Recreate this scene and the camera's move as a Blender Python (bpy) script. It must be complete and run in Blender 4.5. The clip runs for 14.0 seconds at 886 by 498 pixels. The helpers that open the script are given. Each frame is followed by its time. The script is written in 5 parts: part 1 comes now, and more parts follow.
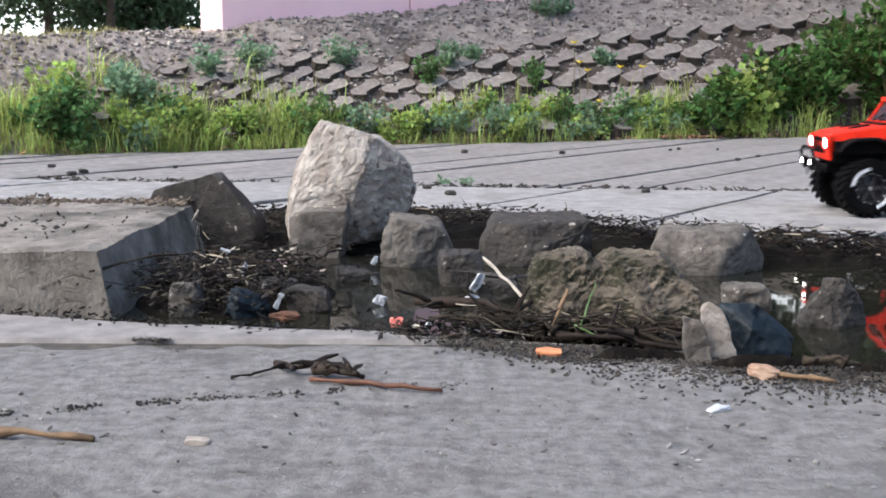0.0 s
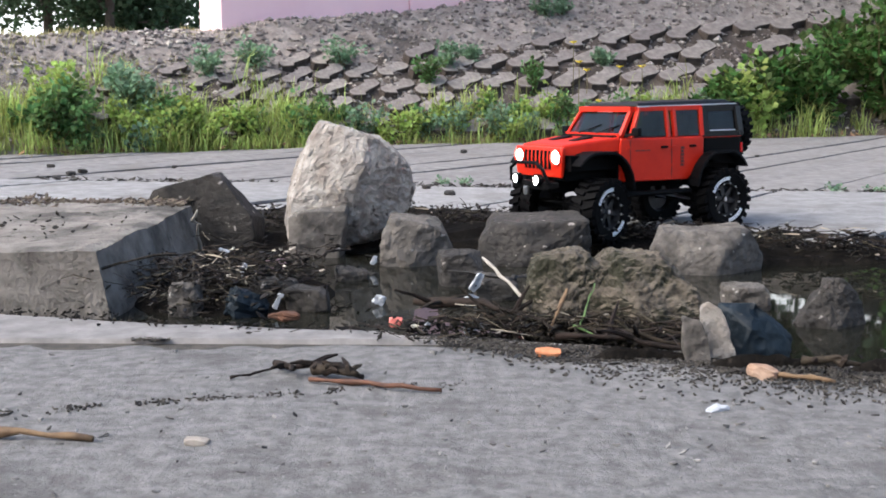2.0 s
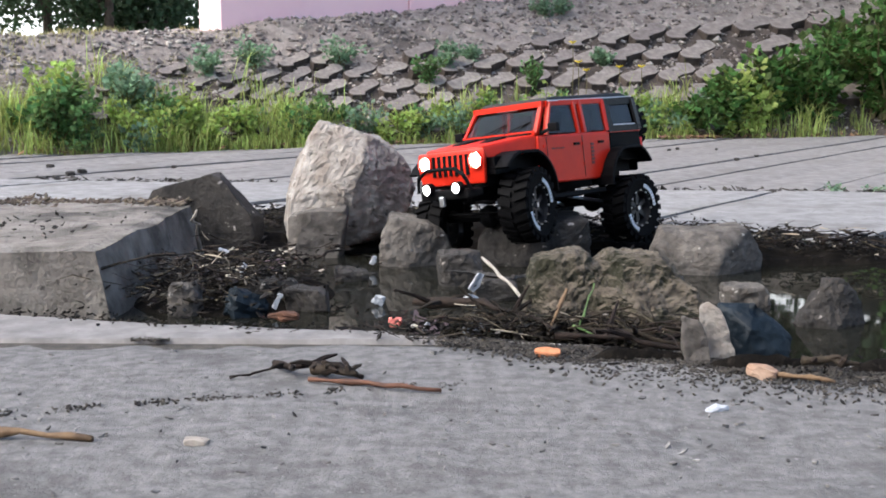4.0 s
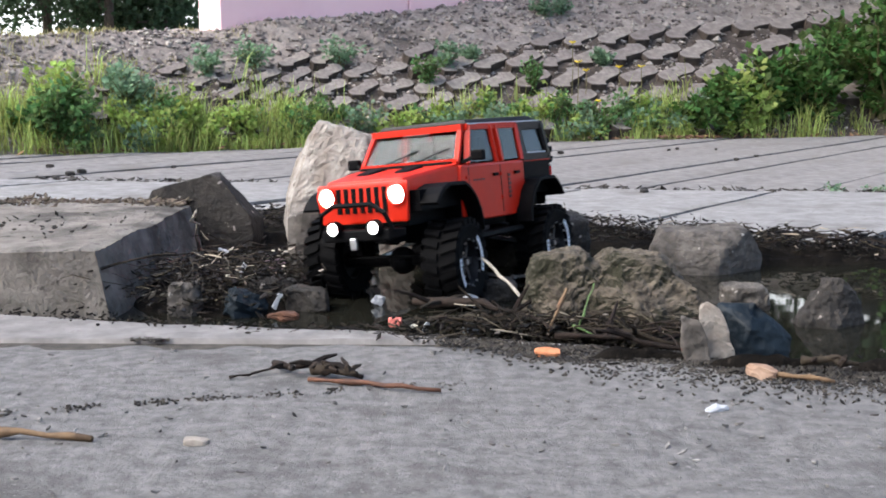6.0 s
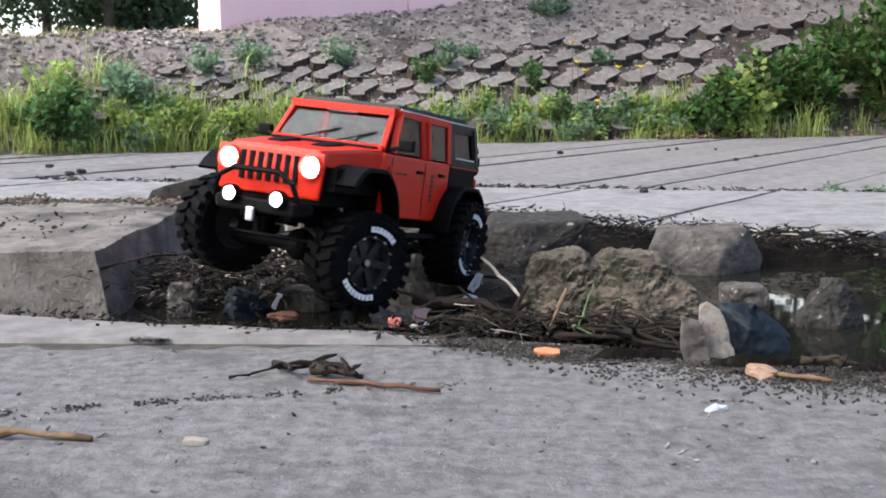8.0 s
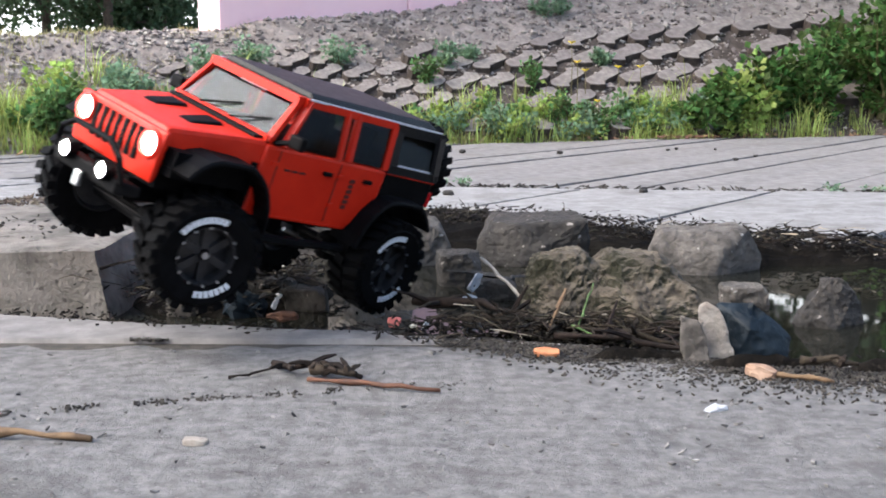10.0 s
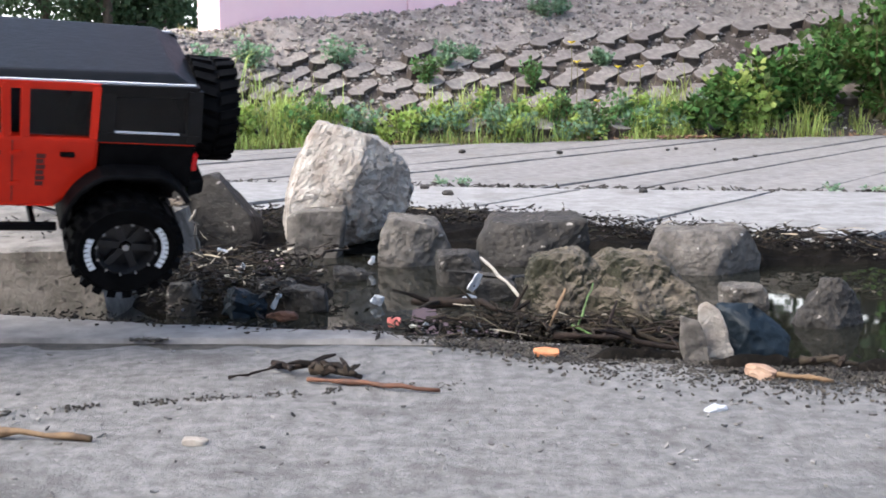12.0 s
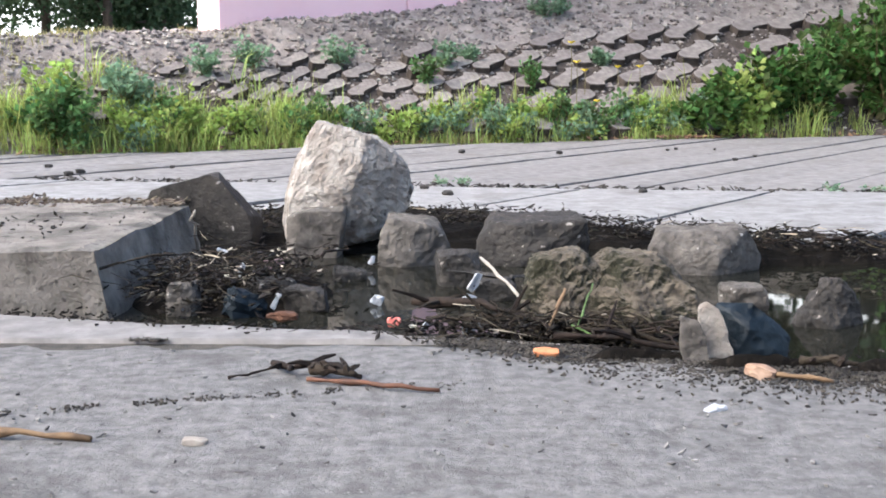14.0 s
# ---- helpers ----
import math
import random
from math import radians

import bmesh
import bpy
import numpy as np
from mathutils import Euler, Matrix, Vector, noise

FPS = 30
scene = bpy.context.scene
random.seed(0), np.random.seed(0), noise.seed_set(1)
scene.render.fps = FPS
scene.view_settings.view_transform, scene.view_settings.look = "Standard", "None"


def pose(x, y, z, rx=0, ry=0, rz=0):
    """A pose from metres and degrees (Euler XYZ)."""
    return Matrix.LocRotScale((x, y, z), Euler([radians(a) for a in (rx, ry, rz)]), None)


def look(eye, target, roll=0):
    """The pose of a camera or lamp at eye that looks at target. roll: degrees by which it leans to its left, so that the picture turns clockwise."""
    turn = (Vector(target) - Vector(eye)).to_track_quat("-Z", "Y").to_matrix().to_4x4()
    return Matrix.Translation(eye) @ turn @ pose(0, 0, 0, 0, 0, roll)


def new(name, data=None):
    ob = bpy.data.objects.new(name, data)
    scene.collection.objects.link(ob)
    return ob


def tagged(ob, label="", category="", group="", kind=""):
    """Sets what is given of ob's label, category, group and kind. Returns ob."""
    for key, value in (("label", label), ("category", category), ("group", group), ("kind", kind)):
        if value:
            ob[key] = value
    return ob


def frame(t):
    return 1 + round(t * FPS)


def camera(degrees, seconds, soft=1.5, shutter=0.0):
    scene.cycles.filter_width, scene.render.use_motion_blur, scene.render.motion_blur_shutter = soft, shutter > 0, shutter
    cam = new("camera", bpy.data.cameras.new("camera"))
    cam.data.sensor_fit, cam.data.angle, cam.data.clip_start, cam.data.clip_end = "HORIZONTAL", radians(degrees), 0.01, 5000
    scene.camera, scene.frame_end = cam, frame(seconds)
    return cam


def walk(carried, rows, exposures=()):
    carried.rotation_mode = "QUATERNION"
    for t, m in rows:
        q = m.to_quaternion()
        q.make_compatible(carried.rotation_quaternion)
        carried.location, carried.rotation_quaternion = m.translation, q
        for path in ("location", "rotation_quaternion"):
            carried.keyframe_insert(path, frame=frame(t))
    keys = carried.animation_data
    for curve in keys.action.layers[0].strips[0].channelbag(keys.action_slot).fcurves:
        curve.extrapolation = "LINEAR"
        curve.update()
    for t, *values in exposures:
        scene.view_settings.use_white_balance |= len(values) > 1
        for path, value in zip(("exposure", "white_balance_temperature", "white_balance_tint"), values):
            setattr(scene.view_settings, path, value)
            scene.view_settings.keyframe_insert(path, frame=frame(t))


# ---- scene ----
# ---- camera: a low tripod that settles by a hair ----
cam = camera(42.8, 14.0, soft=1.8, shutter=0.5)
EYE, DIP = (0.0, 0.0, 0.275), 81.69
walk(cam, [(0.0, pose(*EYE, DIP, 0, 0.085)), (2.0, pose(*EYE, DIP, 0, 0.045)), (5.5, pose(*EYE, DIP, 0, 0.01)),
           (7.0, pose(*EYE, DIP, 0, 0.0)), (10.5, pose(*EYE, DIP, 0, -0.035)), (14.0, pose(*EYE, DIP, 0, -0.055))],
     exposures=[(0.0, 1.2, 6480, 9), (8.2, 1.2, 6480, 9), (10.3, 1.45, 6480, 9), (11.0, 1.5, 6480, 9), (12.0, 1.55, 6480, 9), (13.5, 1.55, 6480, 9), (14.0, 1.55, 6480, 9)])

# ---- light: bright overcast sky, soft sun from the left ----
world = bpy.data.worlds.new("world")
scene.world = world
world.use_nodes = True
wn = world.node_tree
sky = wn.nodes.new("ShaderNodeTexSky")
sky.sky_type, sky.sun_disc = "NISHITA", False
sky.sun_elevation, sky.sun_rotation = radians(46), radians(-110)
sky.dust_density, sky.air_density = 3.0, 1.0
wn.links.new(sky.outputs[0], wn.nodes["Background"].inputs[0])
wn.nodes["Background"].inputs[1].default_value = 0.15
sun_data = bpy.data.lights.new("sun", "SUN")
sun_data.energy, sun_data.angle, sun_data.color = 1.9, radians(60), (1.0, 0.97, 0.94)
sun = new("sun", sun_data)
sun.matrix_world = look((-4.8, -1.8, 5.3), (0, 0, 0))


# ---- materials ----
def surf(name, low, high, scale=20.0, rough=0.8, bump=0.3, bump_scale=None, metal=0.0, speck=None, speck_scale=200.0,
         speck_at=0.6, vary=0.0, island=False, stain=None, stain_scale=3.0, stain_at=0.55, coat=0.0, depth=0.004, moss=None, spec=0.5):
    """Two-scale procedural surface: broad stains, grain, specks and relief, in metres."""
    m = bpy.data.materials.new(name)
    m.use_nodes = True
    t = m.node_tree
    n, l = t.nodes, t.links
    b = n["Principled BSDF"]
    co = n.new("ShaderNodeTexCoord").outputs["Object"]

    def noise_tex(s, detail=6.0, r=0.6):
        q = n.new("ShaderNodeTexNoise")
        q.inputs["Scale"].default_value, q.inputs["Detail"].default_value, q.inputs["Roughness"].default_value = s, detail, r
        l.new(co, q.inputs["Vector"])
        return q.outputs["Fac"]

    def mix(fac, a, c):
        q = n.new("ShaderNodeMix")
        q.data_type = "RGBA"
        if isinstance(fac, float):
            q.inputs[0].default_value = fac
        else:
            l.new(fac, q.inputs[0])
        for i, v in ((6, a), (7, c)):
            if isinstance(v, tuple):
                q.inputs[i].default_value = (*v, 1)
            else:
                l.new(v, q.inputs[i])
        return q.outputs[2]

    def ramp(fac, lo, hi):
        q = n.new("ShaderNodeMapRange")
        q.inputs[1].default_value, q.inputs[2].default_value = lo, hi
        l.new(fac, q.inputs[0])
        return q.outputs[0]

    grain = noise_tex(scale)
    col = mix(ramp(grain, 0.35, 0.66), low, high)
    if stain:
        col = mix(ramp(noise_tex(stain_scale, 8.0, 0.65), stain_at, stain_at + 0.13), col, stain)
    if speck:
        col = mix(ramp(noise_tex(speck_scale, 3.0, 0.5), speck_at, speck_at + 0.06), col, speck)
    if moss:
        # moss colour spreads over faces that look sideways or down, less on tops
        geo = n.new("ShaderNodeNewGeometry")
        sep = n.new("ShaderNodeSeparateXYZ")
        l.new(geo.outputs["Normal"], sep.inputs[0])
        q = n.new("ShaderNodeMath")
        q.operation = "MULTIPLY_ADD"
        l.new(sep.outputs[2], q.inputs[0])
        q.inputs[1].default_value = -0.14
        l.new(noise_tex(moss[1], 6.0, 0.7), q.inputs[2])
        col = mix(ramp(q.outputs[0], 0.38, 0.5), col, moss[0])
    if vary:
        src = (n.new("ShaderNodeNewGeometry").outputs["Random Per Island"] if island
               else n.new("ShaderNodeObjectInfo").outputs["Random"])
        hsv = n.new("ShaderNodeHueSaturation")
        q = n.new("ShaderNodeMapRange")
        q.inputs[3].default_value, q.inputs[4].default_value = 1 - vary, 1 + vary
        l.new(src, q.inputs[0])
        l.new(q.outputs[0], hsv.inputs["Value"])
        h = n.new("ShaderNodeMapRange")
        h.inputs[3].default_value, h.inputs[4].default_value = 0.5 - vary * 0.06, 0.5 + vary * 0.06
        l.new(src, h.inputs[0])
        l.new(h.outputs[0], hsv.inputs["Hue"])
        l.new(col, hsv.inputs["Color"])
        col = hsv.outputs[0]
    l.new(col, b.inputs["Base Color"])
    b.inputs["Metallic"].default_value = metal
    b.inputs["Specular IOR Level"].default_value = spec
    r = n.new("ShaderNodeMapRange")
    r.inputs[3].default_value, r.inputs[4].default_value = max(0.02, rough - 0.12), min(1, rough + 0.12)
    l.new(grain, r.inputs[0])
    l.new(r.outputs[0], b.inputs["Roughness"])
    b.inputs["Coat Weight"].default_value = coat
    b.inputs["Coat Roughness"].default_value = 0.06
    if bump:
        bp = n.new("ShaderNodeBump")
        bp.inputs["Strength"].default_value, bp.inputs["Distance"].default_value = bump, depth
        l.new(noise_tex(bump_scale or scale * 2, 8.0, 0.65), bp.inputs["Height"])
        l.new(bp.outputs[0], b.inputs["Normal"])
    return m


def plain(name, colour, rough=0.5, metal=0.0, glow=0.0, coat=0.0):
    m = bpy.data.materials.new(name)
    m.use_nodes = True
    b = m.node_tree.nodes["Principled BSDF"]
    b.inputs["Base Color"].default_value = (*colour, 1)
    b.inputs["Roughness"].default_value, b.inputs["Metallic"].default_value = rough, metal
    b.inputs["Coat Weight"].default_value = coat
    if glow:
        b.inputs["Emission Color"].default_value = (1.0, 0.97, 0.92, 1)
        b.inputs["Emission Strength"].default_value = glow
    return m


def leafy(name, low, high, vary=0.35):
    m = surf(name, low, high, 40, 0.55, 0, vary=vary, island=True, spec=0.25)
    n, l = m.node_tree.nodes, m.node_tree.links
    b = n["Principled BSDF"]
    thin, both = n.new("ShaderNodeBsdfTranslucent"), n.new("ShaderNodeMixShader")
    l.new(b.inputs["Base Color"].links[0].from_socket, thin.inputs["Color"])
    both.inputs[0].default_value = 0.5
    l.new(b.outputs[0], both.inputs[1])
    l.new(thin.outputs[0], both.inputs[2])
    l.new(both.outputs[0], n["Material Output"].inputs["Surface"])
    return m


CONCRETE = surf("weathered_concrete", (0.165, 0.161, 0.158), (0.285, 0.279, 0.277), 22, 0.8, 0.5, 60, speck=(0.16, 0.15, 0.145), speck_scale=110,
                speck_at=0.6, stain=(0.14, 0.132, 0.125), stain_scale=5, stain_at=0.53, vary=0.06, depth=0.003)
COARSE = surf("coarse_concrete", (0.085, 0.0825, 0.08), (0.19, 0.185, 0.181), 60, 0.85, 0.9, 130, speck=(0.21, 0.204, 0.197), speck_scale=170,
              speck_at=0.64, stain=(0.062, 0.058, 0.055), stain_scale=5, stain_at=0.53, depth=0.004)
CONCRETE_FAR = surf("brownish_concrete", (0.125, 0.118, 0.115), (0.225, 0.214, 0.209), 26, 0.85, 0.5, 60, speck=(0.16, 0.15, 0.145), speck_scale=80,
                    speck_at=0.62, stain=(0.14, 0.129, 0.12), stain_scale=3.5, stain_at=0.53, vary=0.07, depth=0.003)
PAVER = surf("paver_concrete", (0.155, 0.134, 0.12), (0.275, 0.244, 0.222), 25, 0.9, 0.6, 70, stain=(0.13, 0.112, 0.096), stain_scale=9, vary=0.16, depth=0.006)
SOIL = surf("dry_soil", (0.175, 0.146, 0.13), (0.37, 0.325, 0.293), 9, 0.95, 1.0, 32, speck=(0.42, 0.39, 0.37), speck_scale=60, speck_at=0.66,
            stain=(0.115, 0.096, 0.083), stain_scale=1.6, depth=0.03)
# earth in the gaps; the same dark colour paints shade on block sides
GAP_EARTH_SHADE = surf("gap_earth_and_shade", (0.045, 0.036, 0.03), (0.115, 0.094, 0.08), 14, 0.95, 0.8, 50, depth=0.01, spec=0.2)
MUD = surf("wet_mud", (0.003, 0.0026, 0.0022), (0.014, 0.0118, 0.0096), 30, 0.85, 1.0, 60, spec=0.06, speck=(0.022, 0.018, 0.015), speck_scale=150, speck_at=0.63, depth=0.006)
GRIT = surf("dark_grit", (0.016, 0.0135, 0.0115), (0.062, 0.053, 0.044), 60, 0.85, 0.8, 160, vary=0.4, island=True)
ROCK_PALE = surf("pale_limestone", (0.24, 0.205, 0.175), (0.47, 0.435, 0.395), 22, 0.85, 1.0, 80, stain=(0.15, 0.105, 0.078), stain_scale=8, stain_at=0.52,
                 speck=(0.12, 0.1, 0.085), speck_scale=48, speck_at=0.63, depth=0.012)
ROCK_GREY = surf("grey_broken_concrete", (0.048, 0.042, 0.036), (0.145, 0.129, 0.114), 38, 0.85, 1.0, 90, stain=(0.085, 0.075, 0.065), stain_scale=16,
                 speck=(0.42, 0.4, 0.37), speck_scale=90, speck_at=0.68, depth=0.005)
ROCK_DARK = surf("damp_dark_rock", (0.011, 0.0095, 0.008), (0.046, 0.039, 0.033), 36, 0.75, 1.0, 90, stain=(0.025, 0.022, 0.018), stain_scale=16,
                 speck=(0.34, 0.31, 0.28), speck_scale=70, speck_at=0.67, depth=0.006)
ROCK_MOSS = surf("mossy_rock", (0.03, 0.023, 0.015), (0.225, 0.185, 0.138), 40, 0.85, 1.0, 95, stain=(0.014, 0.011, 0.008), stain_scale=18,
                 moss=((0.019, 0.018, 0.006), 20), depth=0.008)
SLAB = surf("dirty_concrete_slab", (0.145, 0.128, 0.11), (0.28, 0.255, 0.225), 24, 0.85, 1.0, 70, speck=(0.08, 0.07, 0.06), speck_scale=60, speck_at=0.63,
            stain=(0.07, 0.062, 0.052), stain_scale=7, stain_at=0.5, depth=0.012)
BARK = surf("dark_wet_twig", (0.008, 0.006, 0.005), (0.034, 0.024, 0.018), 60, 0.8, 0.6, 120, vary=0.4, spec=0.2)
DRYWOOD = surf("dry_brown_wood", (0.09, 0.052, 0.026), (0.2, 0.125, 0.065), 40, 0.75, 0.5, 120)
PALEWOOD = surf("bleached_wood", (0.24, 0.21, 0.175), (0.4, 0.36, 0.31), 50, 0.75, 0.5, 120)
REED = plain("straw", (0.34, 0.29, 0.22), 0.7)
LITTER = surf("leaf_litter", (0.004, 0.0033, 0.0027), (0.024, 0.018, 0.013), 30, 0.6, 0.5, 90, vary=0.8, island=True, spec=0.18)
ORANGE = surf("orange_chip", (0.42, 0.15, 0.06), (0.6, 0.25, 0.12), 60, 0.8, 0.4, 150)
PINK = plain("pink_leaf", (0.72, 0.2, 0.16), 0.6)
WHITE = plain("white_scrap", (0.42, 0.44, 0.47), 0.5)
TARP = surf("dark_blue_plastic", (0.003, 0.007, 0.011), (0.01, 0.018, 0.026), 25, 0.5, 0.5, 50, spec=0.22)
PINKWALL = surf("pink_paint", (0.9, 0.58, 0.62), (0.94, 0.64, 0.67), 2.5, 0.8, 0.25, 30, stain=(0.87, 0.57, 0.6), stain_scale=1.2, depth=0.004)
GREEN_GRASS = leafy("grass_blade", (0.26, 0.34, 0.09), (0.5, 0.56, 0.2), 0.5)
GREEN_LEAF = leafy("weed_leaf", (0.07, 0.15, 0.05), (0.19, 0.31, 0.12), 0.5)
GREEN_DARK = leafy("shrub_leaf", (0.04, 0.095, 0.025), (0.13, 0.21, 0.06), 0.65)
GREEN_LIGHT = leafy("pale_leaf", (0.24, 0.35, 0.08), (0.42, 0.52, 0.16))
GREEN_GREY = leafy("greyish_weed_leaf", (0.14, 0.24, 0.14), (0.25, 0.37, 0.24))
TREE_LEAF = leafy("tree_leaf", (0.045, 0.08, 0.04), (0.1, 0.16, 0.085))
STRAW_GRASS = leafy("dry_grass", (0.28, 0.23, 0.13), (0.42, 0.36, 0.22))
STEM = surf("plant_stem", (0.09, 0.08, 0.03), (0.16, 0.14, 0.06), 60, 0.7, 0)
YELLOW = plain("yellow_petal", (0.8, 0.6, 0.02), 0.6)
TRUNK = surf("tree_bark", (0.05, 0.04, 0.03), (0.12, 0.1, 0.08), 8, 0.9, 0.8, 20)

water_mat = bpy.data.materials.new("dark_still_water")
water_mat.use_nodes = True
_t = water_mat.node_tree
_b = _t.nodes["Principled BSDF"]
_b.inputs["Base Color"].default_value = (0.012, 0.012, 0.009, 1)
_b.inputs["Roughness"].default_value = 0.03
_b.inputs["IOR"].default_value = 1.33
_n, _p = _t.nodes.new("ShaderNodeTexNoise"), _t.nodes.new("ShaderNodeBump")
_n.inputs["Scale"].default_value = 14
_p.inputs["Strength"].default_value, _p.inputs["Distance"].default_value = 0.08, 0.004
_t.links.new(_n.outputs["Fac"], _p.inputs["Height"])
_t.links.new(_p.outputs[0], _b.inputs["Normal"])

RED = surf("red_paint", (0.58, 0.018, 0.006), (0.67, 0.026, 0.008), 30, 0.42, 0.05, 90, coat=0.12, spec=0.22)
BLACK = surf("black_plastic", (0.002, 0.002, 0.0024), (0.005, 0.005, 0.0057), 60, 0.55, 0.15, 150, spec=0.07)
ROOFBLACK = surf("black_hardtop", (0.005, 0.0048, 0.005), (0.010, 0.0095, 0.010), 60, 0.42, 0.2, 180, spec=0.25)
RUBBER = surf("tyre_rubber", (0.002, 0.002, 0.0022), (0.005, 0.005, 0.0056), 70, 0.65, 0.2, 160, spec=0.05)
RIM = surf("black_rim", (0.02, 0.02, 0.022), (0.035, 0.035, 0.038), 60, 0.35, 0.0, metal=0.4)
LETTER = plain("white_lettering", (0.75, 0.77, 0.8), 0.6)
STEEL = plain("bare_metal", (0.6, 0.61, 0.63), 0.3, 1.0)
LAMP = plain("lit_lamp", (0.9, 0.9, 0.9), 0.3, 0.0, 14.0)
TAIL = plain("red_lens", (0.6, 0.01, 0.012), 0.25)
DECAL = plain("dark_decal", (0.09, 0.012, 0.01), 0.5)
STRIPE = plain("pale_trim", (0.6, 0.62, 0.66), 0.4)
GLASS = bpy.data.materials.new("tinted_glass")
GLASS.use_nodes = True
_b = GLASS.node_tree.nodes["Principled BSDF"]
_b.inputs["Base Color"].default_value = (0.3, 0.32, 0.34, 1)
_b.inputs["Roughness"].default_value, _b.inputs["Transmission Weight"].default_value = 0.03, 1.0
_b.inputs["IOR"].default_value = 1.3
_b.inputs["Coat Weight"].default_value, _b.inputs["Coat IOR"].default_value = 0.05, 1.5

SCREEN = GLASS.copy()
SCREEN.name = "silvered_glass"
SCREEN.node_tree.nodes["Principled BSDF"].inputs["Coat Weight"].default_value = 0.1
SCREEN.node_tree.nodes["Principled BSDF"].inputs["Coat IOR"].default_value = 1.6


# ---- builders ----
def mesh_of(bm, name, material, smooth=False):
    me = bpy.data.meshes.new(name)
    bm.to_mesh(me)
    bm.free()
    for q in (material if isinstance(material, (list, tuple)) else [material]):
        me.materials.append(q)
    if smooth:
        me.shade_smooth()
    return me


def part(name, bm, material, parent, label="", smooth=False):
    ob = new(name, mesh_of(bm, name, material, smooth))
    ob.parent = parent
    return tagged(ob, label)


def thing(name, bm, material, label, category, m=None, group="", kind="", smooth=False):
    ob = new(name, mesh_of(bm, name, material, smooth))
    if m is not None:
        ob.matrix_basis = m
    return tagged(ob, label, category, group, kind)


def holder(name, label, category, m=None, group="", kind=""):
    ob = new(name)
    ob.empty_display_size = 0.05
    if m is not None:
        ob.matrix_basis = m
    return tagged(ob, label, category, group, kind)


def box(x0, x1, y0, y1, z0, z1, bm=None, bevel=0.0):
    bm = bm or bmesh.new()
    made = bmesh.ops.create_cube(bm, size=1.0)["verts"]
    for v in made:
        v.co = Vector(((x0 + x1) / 2 + v.co.x * (x1 - x0), (y0 + y1) / 2 + v.co.y * (y1 - y0), (z0 + z1) / 2 + v.co.z * (z1 - z0)))
    if bevel:
        edges = list({e for v in made for e in v.link_edges})
        bmesh.ops.bevel(bm, geom=edges, offset=bevel, segments=2, affect="EDGES", profile=0.6)
    return bm


def hull(points, bevel=0.0, bm=None):
    """A bevelled convex solid round a few corners."""
    bm = bm or bmesh.new()
    vs = [bm.verts.new(p) for p in points]
    got = bmesh.ops.convex_hull(bm, input=vs)
    loose = [v for v in got["geom_interior"] if isinstance(v, bmesh.types.BMVert)]
    if loose:
        bmesh.ops.delete(bm, geom=loose, context="VERTS")
    bmesh.ops.dissolve_limit(bm, angle_limit=0.02, verts=bm.verts[:], edges=bm.edges[:])
    if bevel:
        bmesh.ops.bevel(bm, geom=bm.edges[:], offset=bevel, segments=2, affect="EDGES", profile=0.6)
    return bm


def tube(points, radii, sides=6, bm=None):
    """A tapered tube along points, closed at both ends."""
    bm = bm or bmesh.new()
    rings, up = [], Vector((0.13, 0.31, 0.94))
    pts = [Vector(p) for p in points]
    for i, p in enumerate(pts):
        d = (pts[min(i + 1, len(pts) - 1)] - pts[max(i - 1, 0)]).normalized()
        a = d.cross(up)
        a = a.normalized() if a.length > 1e-4 else Vector((1, 0, 0))
        c = d.cross(a)
        rings.append([bm.verts.new(p + (a * math.cos(k * math.tau / sides) + c * math.sin(k * math.tau / sides)) * radii[i]) for k in range(sides)])
    for r, s in zip(rings, rings[1:]):
        for k in range(sides):
            bm.faces.new((r[k], r[(k + 1) % sides], s[(k + 1) % sides], s[k]))
    bm.faces.new(rings[0][::-1])
    bm.faces.new(rings[-1])
    return bm


def lathe(profile, sides=32, bm=None, axis="Y"):
    """Turns (radius, along) pairs round an axis into a closed ring."""
    bm = bm or bmesh.new()
    rings = []
    for k in range(sides):
        a = k * math.tau / sides
        rings.append([bm.verts.new((r * math.cos(a), y, r * math.sin(a))) for r, y in profile])
    n = len(profile)
    for k in range(sides):
        r, s = rings[k], rings[(k + 1) % sides]
        for i in range(n):
            bm.faces.new((r[i], r[(i + 1) % n], s[(i + 1) % n], s[i]))
    bmesh.ops.recalc_face_normals(bm, faces=bm.faces[:])
    return bm


def rock_bm(dims, seed, rough=0.035, detail=4, cuts=15):
    """A worn lump: a convex solid of cut planes with a rough skin, dims in metres (full sizes)."""
    rnd = random.Random(seed)
    planes = [(Vector(v), 0.5 + rnd.uniform(-0.03, 0.05)) for v in ((1, 0, 0), (-1, 0, 0), (0, 1, 0), (0, -1, 0), (0, 0, 1), (0, 0, -1))]
    for _ in range(cuts):
        planes.append((Vector((rnd.gauss(0, 1), rnd.gauss(0, 1), rnd.gauss(0, 1))).normalized(), rnd.uniform(0.5, 0.66)))
    bm = bmesh.new()
    bmesh.ops.create_icosphere(bm, subdivisions=detail, radius=1.0)
    size = max(dims)
    off = Vector((seed * 3.1, seed * 1.7, seed * 0.9))
    for v in bm.verts:
        d = v.co.normalized()
        r = min(h / max(1e-4, d.dot(q)) for q, h in planes if d.dot(q) > 1e-4)
        p = Vector((d.x * r * dims[0], d.y * r * dims[1], d.z * r * dims[2]))
        w = noise.fractal(p / size * 4 + off, 0.8, 2.1, 5) * rough + noise.fractal(p / size * 1.6 + off, 1.0, 2.0, 2) * rough * 1.2
        v.co = p + d * w * size
    return bm


